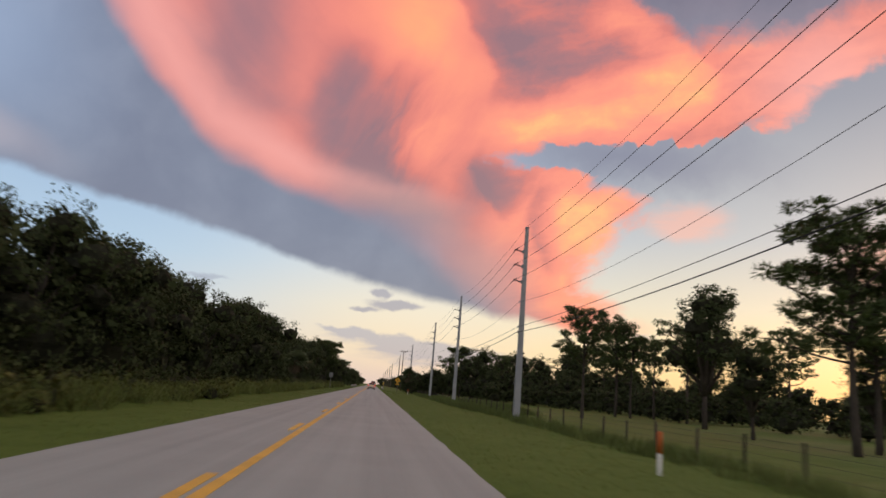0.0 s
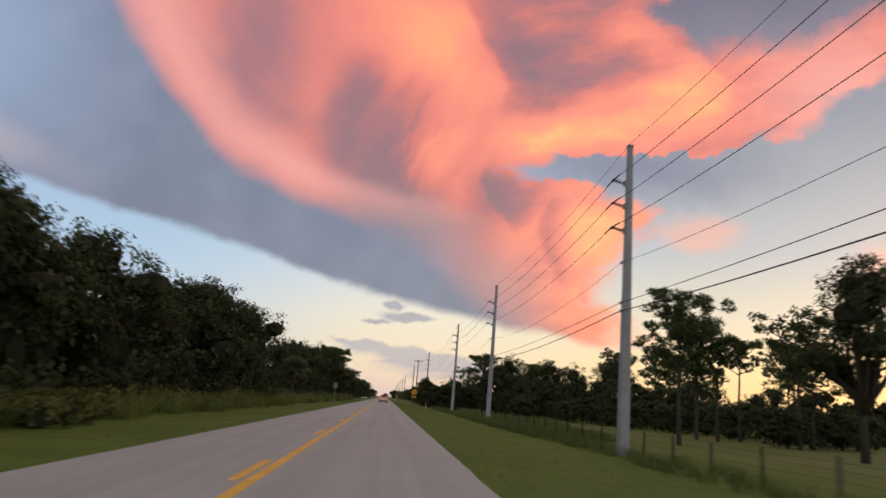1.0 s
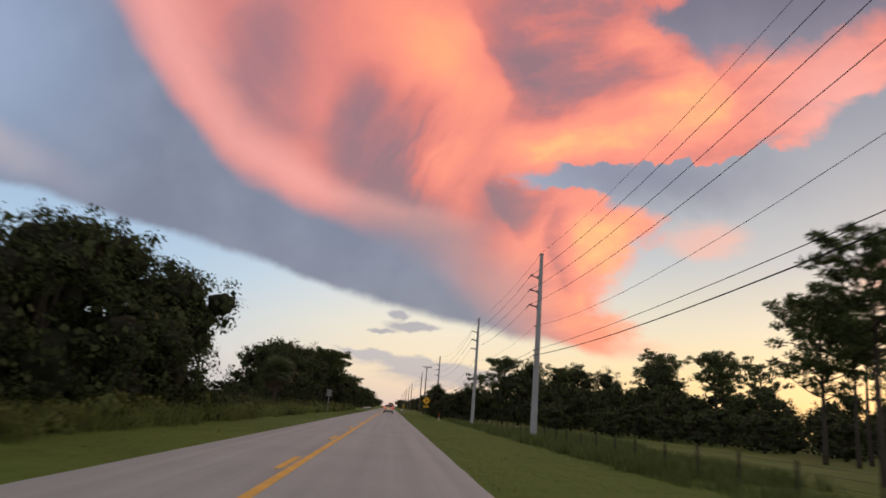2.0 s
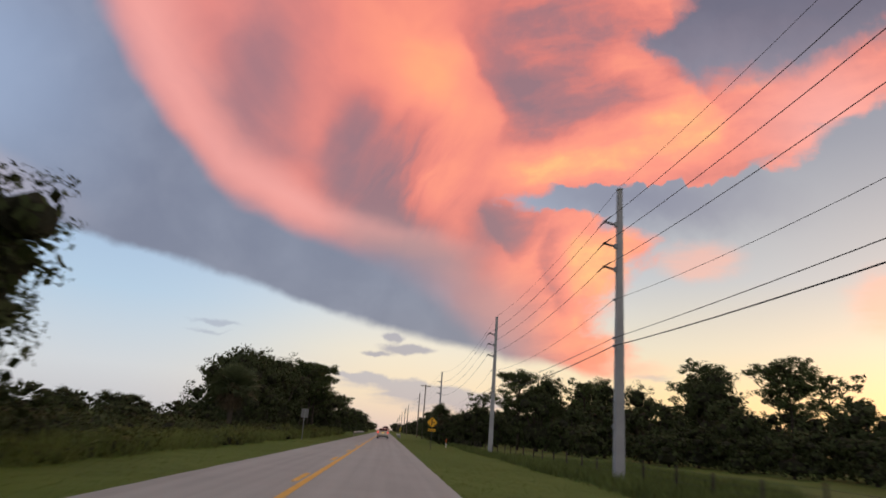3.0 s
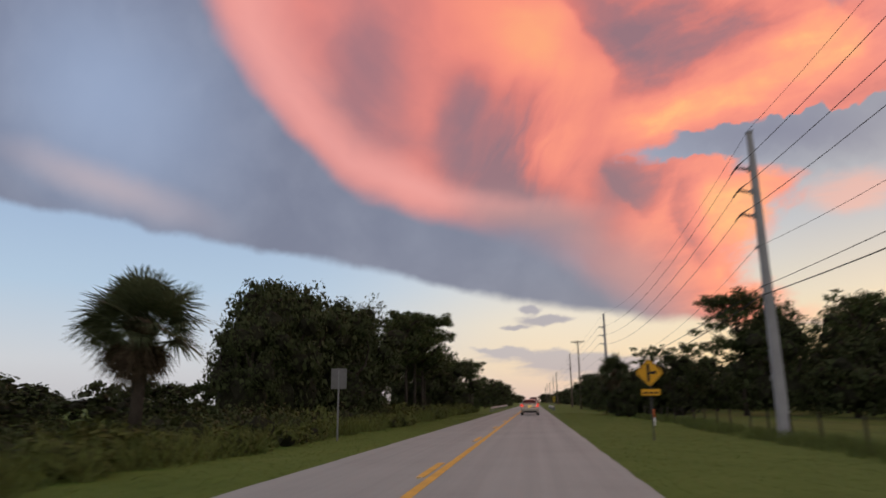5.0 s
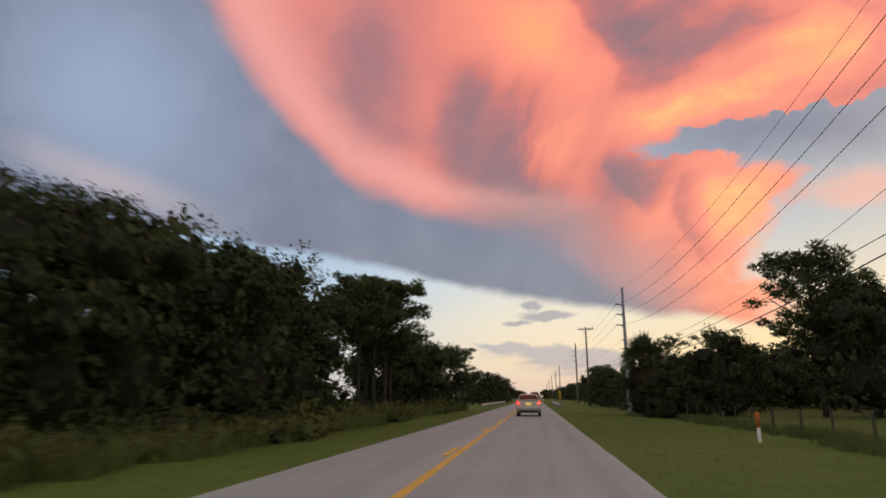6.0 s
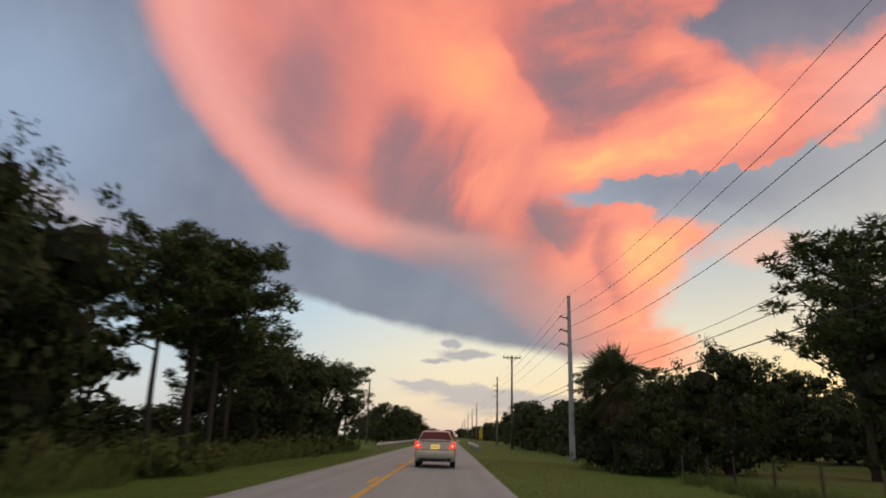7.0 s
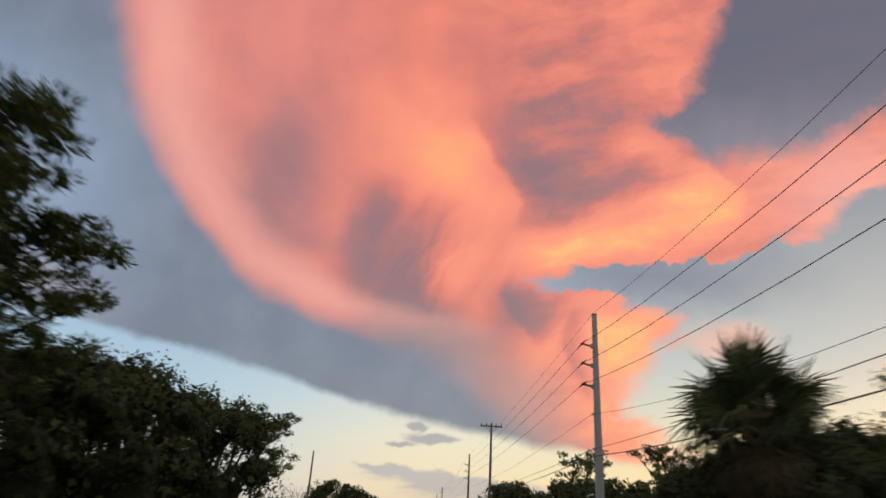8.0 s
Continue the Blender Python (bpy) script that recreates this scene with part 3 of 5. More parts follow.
def build_road():
    """A long slab with slightly broken edges."""
    ys = np.r_[-60, np.arange(-20, 260, 0.7), np.arange(262, 700, 12), 2500]
    verts, faces = [], []
    for j, y in enumerate(ys):
        l = ROAD_L + 0.03 * noise.noise((y * 0.5, 3.0, 0)) + 0.03 * noise.noise((y * 2.3, 9.0, 0))
        r = ROAD_R + 0.03 * noise.noise((y * 0.5, 7.0, 0)) + 0.03 * noise.noise((y * 2.3, 5.0, 0))
        verts += [(l, y, -0.2), (l, y, -0.02), (-1.6, y, 0.0), (r, y, -0.02), (r, y, -0.2)]
    for j in range(len(ys) - 1):
        for i in range(4):
            faces.append((j * 5 + i, j * 5 + i + 1, (j + 1) * 5 + i + 1, (j + 1) * 5 + i))
    road = new("road", Shape().faces(verts, [f[::-1] for f in faces]).mesh("road", M["asphalt"]))
    tagged(road, "straight two-lane road of pale worn grey asphalt", "road", kind="structure")
    line = Shape()
    ys = np.r_[np.arange(-20, 260, 1.5), np.arange(262, 900, 20)]
    edge_l = [-1.86 + 0.006 * noise.noise((y * 0.9, 0, 2)) for y in ys]
    edge_r = [-1.69 + 0.006 * noise.noise((y * 0.9, 0, 8)) for y in ys]
    verts = [p for y, a, b in zip(ys, edge_l, edge_r) for p in ((a, y, 0.003), (b, y, 0.003))]
    line.faces(verts, [(2 * j, 2 * j + 1, 2 * j + 3, 2 * j + 2) for j in range(len(ys) - 1)])
    tagged(new("solid_line", line.mesh("solid_line", M["yellow_paint"])), "continuous yellow centre line on the asphalt", "road marking", kind="structure")
    marking = new("broken_line")
    tagged(marking, "broken yellow passing line beside the solid one", "road marking", kind="structure")
    dash = Shape().box(-0.075, 0.075, -1.42, 1.42, -0.004, 0.003).mesh("dash", M["yellow_paint"])
    stud = Shape().box(-0.05, 0.05, -0.05, 0.05, -0.004, 0.018, 0.008).mesh("road_stud", M["reflector"])
    for k in range(-3, 46):
        y = 18.85 + 11.1 * k
        ob = part("dash", dash, marking)
        ob.location = (-2.01, y, 0.002)
        ob = part("road_stud", stud, marking)
        ob.location = (-2.01, y - 1.55, 0.003)


build_ground()
build_road()


# ---------------------------------------------------------------- trees
def limb(shape, a, b, r0, r1, bend=0.15, sides=6):
    a, b = Vector(a), Vector(b)
    side = Vector(rng.normal(size=3)) * (b - a).length * bend
    points = [a.lerp(b, t) + side * math.sin(math.pi * t) * 0.5 for t in (0, 0.25, 0.5, 0.75, 1)]
    shape.tube(points, [r0 + (r1 - r0) * t for t in (0, 0.25, 0.5, 0.75, 1)], sides)


def broad_tree(name, label, height, spread, low, clumps, per_clump, leaf, group, skirt=True, inner=30, core=1, sides=6, gather=1.0, kind="tree"):
    """A live oak: short trunk, spreading limbs, a lumpy crown of lobes set with clumps of leaves."""
    tree = thing(name, label, kind, group)
    wood = Shape()
    fork = height * 0.28
    stout = 0.034 if skirt else 0.022
    wood.tube([(0, 0, -0.4), (0.05, 0, fork * 0.4), (0.1, 0.05, fork)], [height * stout, height * stout * 0.77, height * stout * 0.68], 9)
    lobes = []
    for k in range(11):
        ang = 2 * math.pi * (k + rng.uniform(-0.3, 0.3)) / 7
        rad = spread * rng.uniform(0.38, 0.70) * (0.42 if k >= 7 else 1.0) * gather
        z = height * (rng.uniform(0.40, 0.72) if k < 7 else rng.uniform(0.70, 0.84))
        tip = np.array([math.cos(ang) * rad, math.sin(ang) * rad, z])
        if sides > 4:
            limb(wood, (0.1, 0.05, fork * rng.uniform(0.7, 1.0)), tip, height * 0.018, height * 0.005, 0.15, sides)
        size = spread * rng.uniform(0.30, 0.48) / gather ** 0.8
        lobes.append((tip, min(size, height - tip[2])))
    heart = np.array([0.0, 0.0, height * 0.5])
    centres, sizes = [], []
    for k in range(clumps):
        tip, r = lobes[k % len(lobes)]
        d = unit(1)[0]
        d[2] = d[2] * 0.9 + 0.12
        p = tip + d * np.array([1, 1, 0.85]) * r * rng.uniform(0.62, 1.0)
        p[2] = max(p[2], low + rng.uniform(0, 0.8))
        if skirt and k % 4 == 0:
            ang = rng.uniform(0, 6.283)
            rad = spread * rng.uniform(0.35, 0.92)
            p = np.array([math.cos(ang) * rad, math.sin(ang) * rad, rng.uniform(0.3, height * 0.42)])
        centres.append(p)
        sizes.append(rng.uniform(0.55, 1.15) * spread * 0.165)
    centres, sizes = np.array(centres), np.array(sizes)
    n = clumps * per_clump
    d = unit(n)
    pts = np.repeat(centres, per_clump, 0) + d * rng.uniform(0, 1, (n, 1)) ** 0.4 * np.repeat(sizes, per_clump)[:, None] * np.array([1, 1, 0.75])
    pts[:, 2] = np.clip(pts[:, 2], 0.05, None)
    away = pts - heart
    away /= np.linalg.norm(away, axis=1, keepdims=True) + 1e-6
    batches = [leaves(pts, leaf, leaf * 0.6, 0.0, d * 0.8 + away * 0.7 + np.array([0, 0, 0.2]))]
    # inner leaves and a dark core close each lobe; its colour stands for shade
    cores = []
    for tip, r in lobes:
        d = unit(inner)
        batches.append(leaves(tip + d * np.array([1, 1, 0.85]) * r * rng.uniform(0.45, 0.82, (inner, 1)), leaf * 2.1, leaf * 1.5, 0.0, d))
        cores.append(filler_core(tip, r * 0.52, core))
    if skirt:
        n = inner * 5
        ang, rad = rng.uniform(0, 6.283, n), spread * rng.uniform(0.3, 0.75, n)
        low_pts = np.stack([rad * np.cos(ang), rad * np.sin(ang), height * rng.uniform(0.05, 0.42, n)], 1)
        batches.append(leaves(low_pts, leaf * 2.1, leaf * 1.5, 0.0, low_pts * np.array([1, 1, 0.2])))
        cores.append(filler_core((0, 0, height * 0.24), spread * 0.5, core))
    part("trunk", wood.mesh("trunk", M["bark"], True), tree)
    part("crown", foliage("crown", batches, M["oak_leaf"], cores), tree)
    return tree


def pine_tree(name, label, height, bare, spread, needles, needle, group, limbs=17, sweep=0.5):
    """A slash pine: long bare trunk, crooked rising limbs, round tufts of needles with sky between them."""
    tree = thing(name, label, "tree", group)
    wood = Shape()
    lean = rng.uniform(-0.03, 0.03, 2) * height
    spine = [(lean[0] * t * t + 0.008 * height * math.sin(5 * t), lean[1] * t * t, height * t) for t in np.linspace(-0.03, 0.87, 9)]
    wood.tube(spine, [height * 0.0155 * (1.06 - 0.86 * t) for t in np.linspace(0, 1, 9)], 8)
    batches = []
    for k in range(limbs):
        u = (k + 0.5) / limbs
        t = bare + (0.83 - bare) * u
        base = Vector((lean[0] * t * t, lean[1] * t * t, height * t))
        ang = k * 2.4 + rng.uniform(-0.5, 0.5)
        reach = spread * math.sqrt(max(0.16, 1.0 - (abs(u - 0.38) / 0.72) ** 2)) * rng.uniform(0.55, 1.0)
        tip = base + Vector((math.cos(ang) * reach, math.sin(ang) * reach, reach * (sweep + 0.45 * u) * rng.uniform(0.6, 1.3)))
        tip.z = min(tip.z, height * rng.uniform(0.88, 0.95))
        limb(wood, base, tip, height * 0.0058, height * 0.0022, 0.16, 5)
        for j in range(5):
            f = (0.48, 0.66, 0.82, 0.94, 1.0)[j]
            spot = base.lerp(tip, f)
            r = spread * rng.uniform(0.14, 0.22)
            c = spot + Vector(rng.normal(size=3) * (0.15 * spread, 0.15 * spread, 0.08 * spread)) + Vector((0, 0, 0.08 * spread))
            if j < 4:
                limb(wood, spot, c, height * 0.0024, height * 0.0012, 0.1, 4)
            d = unit(needles)
            d[:, 2] = d[:, 2] * 0.8 + 0.15
            pts = np.array(c) + d * np.array([1, 1, 0.72]) * r * rng.uniform(0.25, 1.0, (needles, 1)) ** 0.6
            batches.append(leaves(pts, 0.32, needle, 0.0, d + np.array([0, 0, 0.35]), d))
            e = unit(9)
            batches.append(leaves(np.array(c) + e * r * 0.5, 0.36, 0.26, 0.0, e))
    part("trunk", wood.mesh("trunk", M["bark"], True), tree)
    part("crown", foliage("crown", batches, M["pine_leaf"]), tree)
    return tree


def fan_leaf(out, base, way, size, droop, roll=0.0):
    """One fan frond: an arching stalk and a fan of narrow split blades, drooping at the tips."""
    way = np.array(way) / np.linalg.norm(way)
    side = np.cross(way, (0, 0, 1.0))
    side /= np.linalg.norm(side) + 1e-9
    lift = np.cross(side, way)
    side, lift = side * math.cos(roll) + lift * math.sin(roll), lift * math.cos(roll) - side * math.sin(roll)
    hub = base + way * size * 0.58 + np.array([0, 0, -0.06 * droop * size])
    out.append(np.stack([base - side * 0.022, base + side * 0.022, hub + side * 0.014, hub - side * 0.014]))
    down = np.array([0, 0, -1.0])
    for a in np.linspace(-2.0, 2.0, 25):
        d = way * math.cos(a) + side * math.sin(a) + lift * 0.22 * abs(math.sin(a))
        long = size * rng.uniform(0.50, 0.64) * (1.0 - 0.10 * abs(a))
        b = np.cross(d, lift)
        b *= size * 0.017 / (np.linalg.norm(b) + 1e-9)
        mid = hub + d * long * 0.55 + down * droop * size * 0.06
        tip = hub + d * long + down * droop * size * rng.uniform(0.16, 0.34)
        out.append(np.stack([hub - b * 0.4, hub + b * 0.4, mid + b, mid - b]))
        out.append(np.stack([mid - b, mid + b, tip + b * 0.15, tip - b * 0.15]))


def palm_tree(name, label, height, size, fronds, group, skirt=30):
    """A cabbage palm: stout trunk, round head of fan fronds, a skirt of dead ones below."""
    tree = thing(name, label, "palm", group)
    wood = Shape()
    top = height - size * 1.0
    wood.tube([(0, 0, -0.3), (0.04, 0.02, top * 0.5), (0.0, 0.05, top)], [0.21, 0.17, 0.2], 9)
    for k in range(26):
        ang, z = k * 2.4, top * (0.62 + 0.38 * k / 26)
        wood.tube([(0.15 * math.cos(ang), 0.15 * math.sin(ang), z - 0.12), (0.30 * math.cos(ang), 0.30 * math.sin(ang), z + 0.16)], [0.045, 0.02], 4)
    head = np.array([0, 0.05, top])
    green, dead = [], []
    for k in range(fronds):
        el = math.radians(-20 + 104 * ((k + 0.5) / fronds) ** 0.95)
        ang = k * 2.39996
        fan_leaf(green, head, (math.cos(ang) * math.cos(el), math.sin(ang) * math.cos(el), math.sin(el)), size * rng.uniform(0.72, 1.12), 1.0 - 0.75 * math.sin(max(el, 0)), rng.uniform(-0.9, 0.9))
    for k in range(40):
        # young and folded fronds close the middle of the head
        d = unit(1)[0]
        fan_leaf(green, head + d * 0.12, (d[0], d[1], d[2] * 0.7 + 0.2), size * rng.uniform(0.42, 0.78), 0.4, rng.uniform(-1.5, 1.5))
    for k in range(skirt):
        el = math.radians(rng.uniform(-84, -38))
        ang = k * 2.39996 + 1
        fan_leaf(dead, head - np.array([0, 0, 0.15]), (math.cos(ang) * math.cos(el), math.sin(ang) * math.cos(el), math.sin(el)), size * rng.uniform(0.5, 0.74), 1.1, rng.uniform(-1.2, 1.2))
    part("trunk", wood.mesh("trunk", M["bark"], True), tree)
    part("crown", quads("crown", np.array(green), M["palm_leaf"]), tree)
    dead = np.concatenate([np.array(dead), filler_core((0, 0.05, top - 0.05), size * 0.32, 2)[0]])
    part("dead_fronds", quads("dead_fronds", dead, M["dead_leaf"]), tree, "hanging brown dead fronds")
    return tree


def bush(name, label, size, clumps, per_clump, group, leaf="scrub_leaf"):
    """Rounded scrub: stems from one root, small leaves in clumps down to the ground."""
    shrub = thing(name, label, "bush", group)
    wood = Shape()
    pts, out = [], []
    for k in range(clumps):
        ang, rad = rng.uniform(0, 6.283), size * math.sqrt(rng.uniform(0, 1)) * 0.8
        c = np.array((rad * math.cos(ang), rad * math.sin(ang), size * rng.uniform(0.12, 0.95) * math.sqrt(1.0 - 0.75 * (rad / size) ** 2)))
        if k % 5 == 0:
            limb(wood, (0, 0, -0.2), c, 0.03, 0.01, 0.1, 5)
        d = unit(per_clump)
        pts.append(c + d * size * 0.19 * rng.uniform(0, 1, (per_clump, 1)) ** 0.4)
        out.append(d * 0.6 + c / size + np.array([0, 0, 0.4]))
    pts, out = np.concatenate(pts), np.concatenate(out)
    pts[:, 2] = np.maximum(pts[:, 2], 0.02)
    part("stems", wood.mesh("stems", M["bark"]), shrub)
    part("foliage", foliage("foliage", [leaves(pts, 0.17, 0.075, 0.5, out)], M[leaf], [filler_core((0, 0, size * 0.28), size * 0.52, 1)]), shrub)
    return shrub


def bare_tree(name, label, height, group):
    tree = thing(name, label, "tree", group)
    wood = Shape()
    wood.tube([(0, 0, -0.3), (0.05, 0, height * 0.35)], [height * 0.025, height * 0.017], 6)
    for k in range(14):
        ang, z = k * 2.4, height * (0.3 + 0.02 * k)
        tip = Vector((math.cos(ang) * height * 0.3, math.sin(ang) * height * 0.3, height * rng.uniform(0.65, 1.0)))
        limb(wood, (0.04, 0, min(z, height * 0.35)), tip, height * 0.009, height * 0.003, 0.15, 4)
        for j in range(5):
            m = Vector((0.04, 0, z)).lerp(tip, rng.uniform(0.45, 0.9))
            limb(wood, m, m + Vector(rng.normal(size=3) * height * 0.09) + Vector((0, 0, height * 0.06)), height * 0.004, height * 0.0015, 0.1, 3)
    part("branches", wood.mesh("branches", M["bark"]), tree)
    return tree


def put(ob, x, y, size=1.0, turn=None, tall=1.0, wide=1.0):
    """Stands a copy of a tree on the ground."""
    turn = rng.uniform(0, 360) if turn is None else turn
    m = pose(x, y, ground_height(x, y), 0, 0, turn) @ Matrix.Diagonal((size * wide, size * wide, size * tall, 1))
    return copy_thing(ob, m)


def retire(kinds):
    """Takes the patterns away once their copies stand."""
    for ob in kinds:
        for o in (*ob.children_recursive, ob):
            bpy.data.objects.remove(o)


ROW = "roadside oaks"
fine_oaks = [broad_tree("oak_tree", "dark green live oak with dense leafy crown close to the verge", 8.5, 4.6, 0.7, 160, 50, 0.175, ROW, inner=52, core=2) for _ in range(3)]
back_oaks = [broad_tree("oak_tree", "dark live oak standing behind the roadside row", 8.5, 4.6, 0.5, 120, 26, 0.28, ROW) for _ in range(2)]
mid_oaks = [broad_tree("oak_tree", "dark rounded oak at the edge of the field", 8.0, 4.4, 0.4, 115, 28, 0.26, "field edge oaks", sides=5) for _ in range(2)]
far_oaks = [broad_tree("oak_tree", "dark broad-crowned tree in the distant tree line", 8.0, 4.6, 0.3, 52, 10, 0.42, "distant tree line", inner=8, sides=3) for _ in range(2)]
field_oaks = [broad_tree("oak_tree", "tall dark oak standing in the grazed field", 12.0, 4.4, 3.2, 190, 46, 0.21, "field trees", skirt=False, inner=36, gather=0.78) for _ in range(2)]
pines = [pine_tree("pine_tree", "slash pine with long bare trunk and tufted crown", 12.0, b, s, 26, 0.14, "pines", n) for b, s, n in ((0.50, 3.3, 17), (0.60, 3.1, 14), (0.40, 3.6, 18))]
fine_pines = [pine_tree("pine_tree", "tall slash pine with crooked limbs and dense needle tufts", 12.0, b, s, 105, 0.066, "pines", n) for b, s, n in ((0.44, 3.2, 19), (0.34, 3.8, 22))]
palm = palm_tree("palm_tree", "cabbage palm with round fan-leaved head and dead skirt", 6.1, 1.95, 44, "palms", 52)
scrubs = [bush("scrub_bush", "low tangled green scrub bush on the verge", 1.7, 30, 14, "verge scrub") for _ in range(3)]
weeds = [bush("weed_clump", "rounded clump of pale green weeds beside the mown verge", 0.95, 26, 18, "verge weeds", "weed_leaf") for _ in range(3)]
thickets = [broad_tree("thicket", "dense dark thicket of shrubs below the tree line", 8.0, 4.6, 0.1, 50, 9, 0.45, "thickets", inner=8, sides=3, kind="thicket") for _ in range(2)]
near_thickets = [broad_tree("thicket", "dense dark thicket of shrubs below the field pines", 8.0, 4.6, 0.1, 84, 17, 0.33, "thickets", inner=14, sides=4, kind="thicket") for _ in range(2)]

# the oak row on the left, from the start to the first gap
for k, s in enumerate((0.86, 0.80, 0.92, 0.84, 0.78, 0.84, 0.98, 0.99, 0.86, 1.00, 0.90, 1.02, 0.92, 0.88, 1.0, 1.02)):
    put(fine_oaks[k % 3], -14.4 + rng.uniform(-0.7, 0.7), 2.0 + 4.5 * k + rng.uniform(-0.6, 0.6), s, None, rng.uniform(0.95, 1.05))
for k in range(12):
    put(back_oaks[k % 2], -19.0 + rng.uniform(-1, 1), 6.0 + 6.0 * k, rng.uniform(0.82, 0.95))
# the second group, behind the palm and the signs
for x, y, s, h in ((-14.9, 127.8, 0.66, 1.25), (-14.9, 131.0, 0.84, 1.24), (-15.0, 134.5, 0.98, 1.15), (-16.6, 139.0, 1.14, 1.1), (-14.4, 142.5, 1.06, 1.1), (-16.6, 146.5, 1.14, 1.06), (-15.0, 150.5, 1.13, 1.10), (-16.0, 155.0, 1.16, 1.06), (-17.6, 159.0, 1.1, 1.05), (-13.9, 176.0, 0.90, 1.0), (-14.6, 179.5, 1.0, 1.02), (-13.3, 184.6, 1.12, 1.02), (-11.7, 179.5, 0.90, 1.0), (-10.6, 187.6, 1.0, 1.0), (-21.5, 148.0, 1.15, 1.05), (-22.5, 155.0, 1.15, 1.05), (-18.0, 188.0, 1.0, 1.0), (-20.5, 161.0, 1.0, 1.0), (-22.8, 167.0, 0.95, 1.0)):
    put((fine_oaks[int(y) % 3] if x > -16.5 else back_oaks[int(y) % 2]), x, y, s, None, h)
put(fine_oaks[1], -12.4, 73.2, 1.05)
put(fine_oaks[0], -12.8, 74.6, 0.72, None, 1.2)
put(fine_oaks[2], -13.6, 70.4, 1.08)
put(fine_oaks[0], -11.8, 67.5, 0.62)
put(fine_oaks[2], -11.6, 74.5, 0.42)
for x, y, s, k in ((-12.3, 160.0, 0.86, 0), (-12.1, 163.6, 0.92, 0), (-11.6, 165.2, 0.92, 2), (-11.8, 168.4, 0.80, 2), (-8.9, 191.6, 0.62, 2), (-13.8, 167.5, 0.90, 0)):
    put(fine_pines[k // 2], x, y, s, None, 1.0, 1.06)
put(palm, -13.1, 115.3, 0.99, 20, 1.0, 1.16)
put(palm, 8.6, 166.8, 1.06, 75, 1.0, 1.02)
put(palm, 13.4, 170.0, 0.50, 130)

# field trees and tree line on the right
for ob, x, y, s, wide in ((fine_pines[0], 20.1, 64.6, 0.91, 1.0), (pines[1], 32.0, 83.0, 0.90, 1.0), (field_oaks[0], 30.1, 60.0, 1.14, 1.0), (fine_pines[1], 24.6, 33.0, 1.10, 1.1), (fine_pines[1], 28.5, 36.5, 0.95, 1.1), (field_oaks[0], 33.0, 42.0, 0.6, 1.0), (field_oaks[1], 26.0, 45.0, 0.62, 1.0), (fine_pines[1], 30.6, 84.5, 1.04, 1.0), (field_oaks[0], 33.0, 172.0, 1.0, 1.0), (field_oaks[1], 41.0, 166.0, 1.05, 1.0), (field_oaks[0], 49.0, 160.0, 1.0, 1.0), (field_oaks[1], 41.7, 143.0, 1.14, 1.1), (fine_pines[0], 44.5, 129.6, 1.06, 1.0), (fine_oaks[1], 23.6, 164.0, 1.25, 0.95), (field_oaks[1], 28.5, 178.7, 1.2, 1.0), (pines[1], 46.0, 154.0, 1.25, 1.0), (pines[0], 60.0, 158.0, 1.35, 1.0), (fine_pines[1], 20.9, 166.0, 1.06, 1.15), (pines[0], 30.0, 160.0, 0.95, 1.0), (field_oaks[0], 36.0, 170.0, 1.1, 1.0)):
    put(ob, x, y, s, None, 1.0, wide)


def along_wood(t):
    """A place on the edge of the wood on the right, t metres along it from its near end."""
    line = [(150, 60), (115, 100), (88, 121), (55, 146), (42, 180), (22, 280)]
    for (xa, ya), (xb, yb) in zip(line, line[1:]):
        d = math.hypot(xb - xa, yb - ya)
        if t <= d:
            return xa + (xb - xa) * t / d, ya + (yb - ya) * t / d
        t -= d
    return line[-1]


for k in range(66):
    x, y = along_wood(4.2 * k)
    put((mid_oaks if 26 < k < 46 else far_oaks)[k % 2], x + rng.uniform(-2, 5), y + rng.uniform(-2, 2), rng.uniform(0.95, 1.25))
    if k % 6 == 0:
        put(pines[k % 2], x + 4, y + 3, rng.uniform(1.0, 1.3))
for ob, x, y, s in ((pines[1], 38.0, 90.0, 0.95), (pines[0], 36.5, 77.0, 1.05), (pines[2], 41.0, 82.0, 0.9), (pines[0], 46.0, 93.0, 1.0), (pines[2], 46.0, 72.0, 1.0), (pines[2], 52.0, 104.0, 0.95)):
    put(ob, x, y, s)
for x, y, s in ((10.2, 170.0, 0.58), (9.8, 174.0, 0.55), (11.5, 166.5, 0.5), (9.4, 164.8, 0.46), (8.6, 169.0, 0.5), (14.6, 168.0, 0.82), (12.0, 169.6, 0.66), (17.5, 188.0, 0.85), (21.5, 192.0, 0.95), (25.5, 195.0, 1.0), (14.0, 182.0, 0.72), (20.5, 184.0, 0.78), (13.2, 196.0, 0.70), (12.6, 205.0, 0.74), (12.8, 213.0, 0.80), (11.4, 224.0, 0.82), (12.2, 231.0, 0.92), (11.8, 241.0, 0.95), (12.8, 252.0, 0.95)):
    put((fine_oaks if y < 171 else mid_oaks)[int(y) % 2], x, y, s)
for k, (x, y, s) in enumerate(((33, 138, 0.95), (38, 132, 1.0), (29, 147, 0.95), (48, 122, 1.05), (43, 116, 0.9), (26, 154, 0.92), (36, 124, 0.85))):
    put(mid_oaks[k % 2], x, y, s)
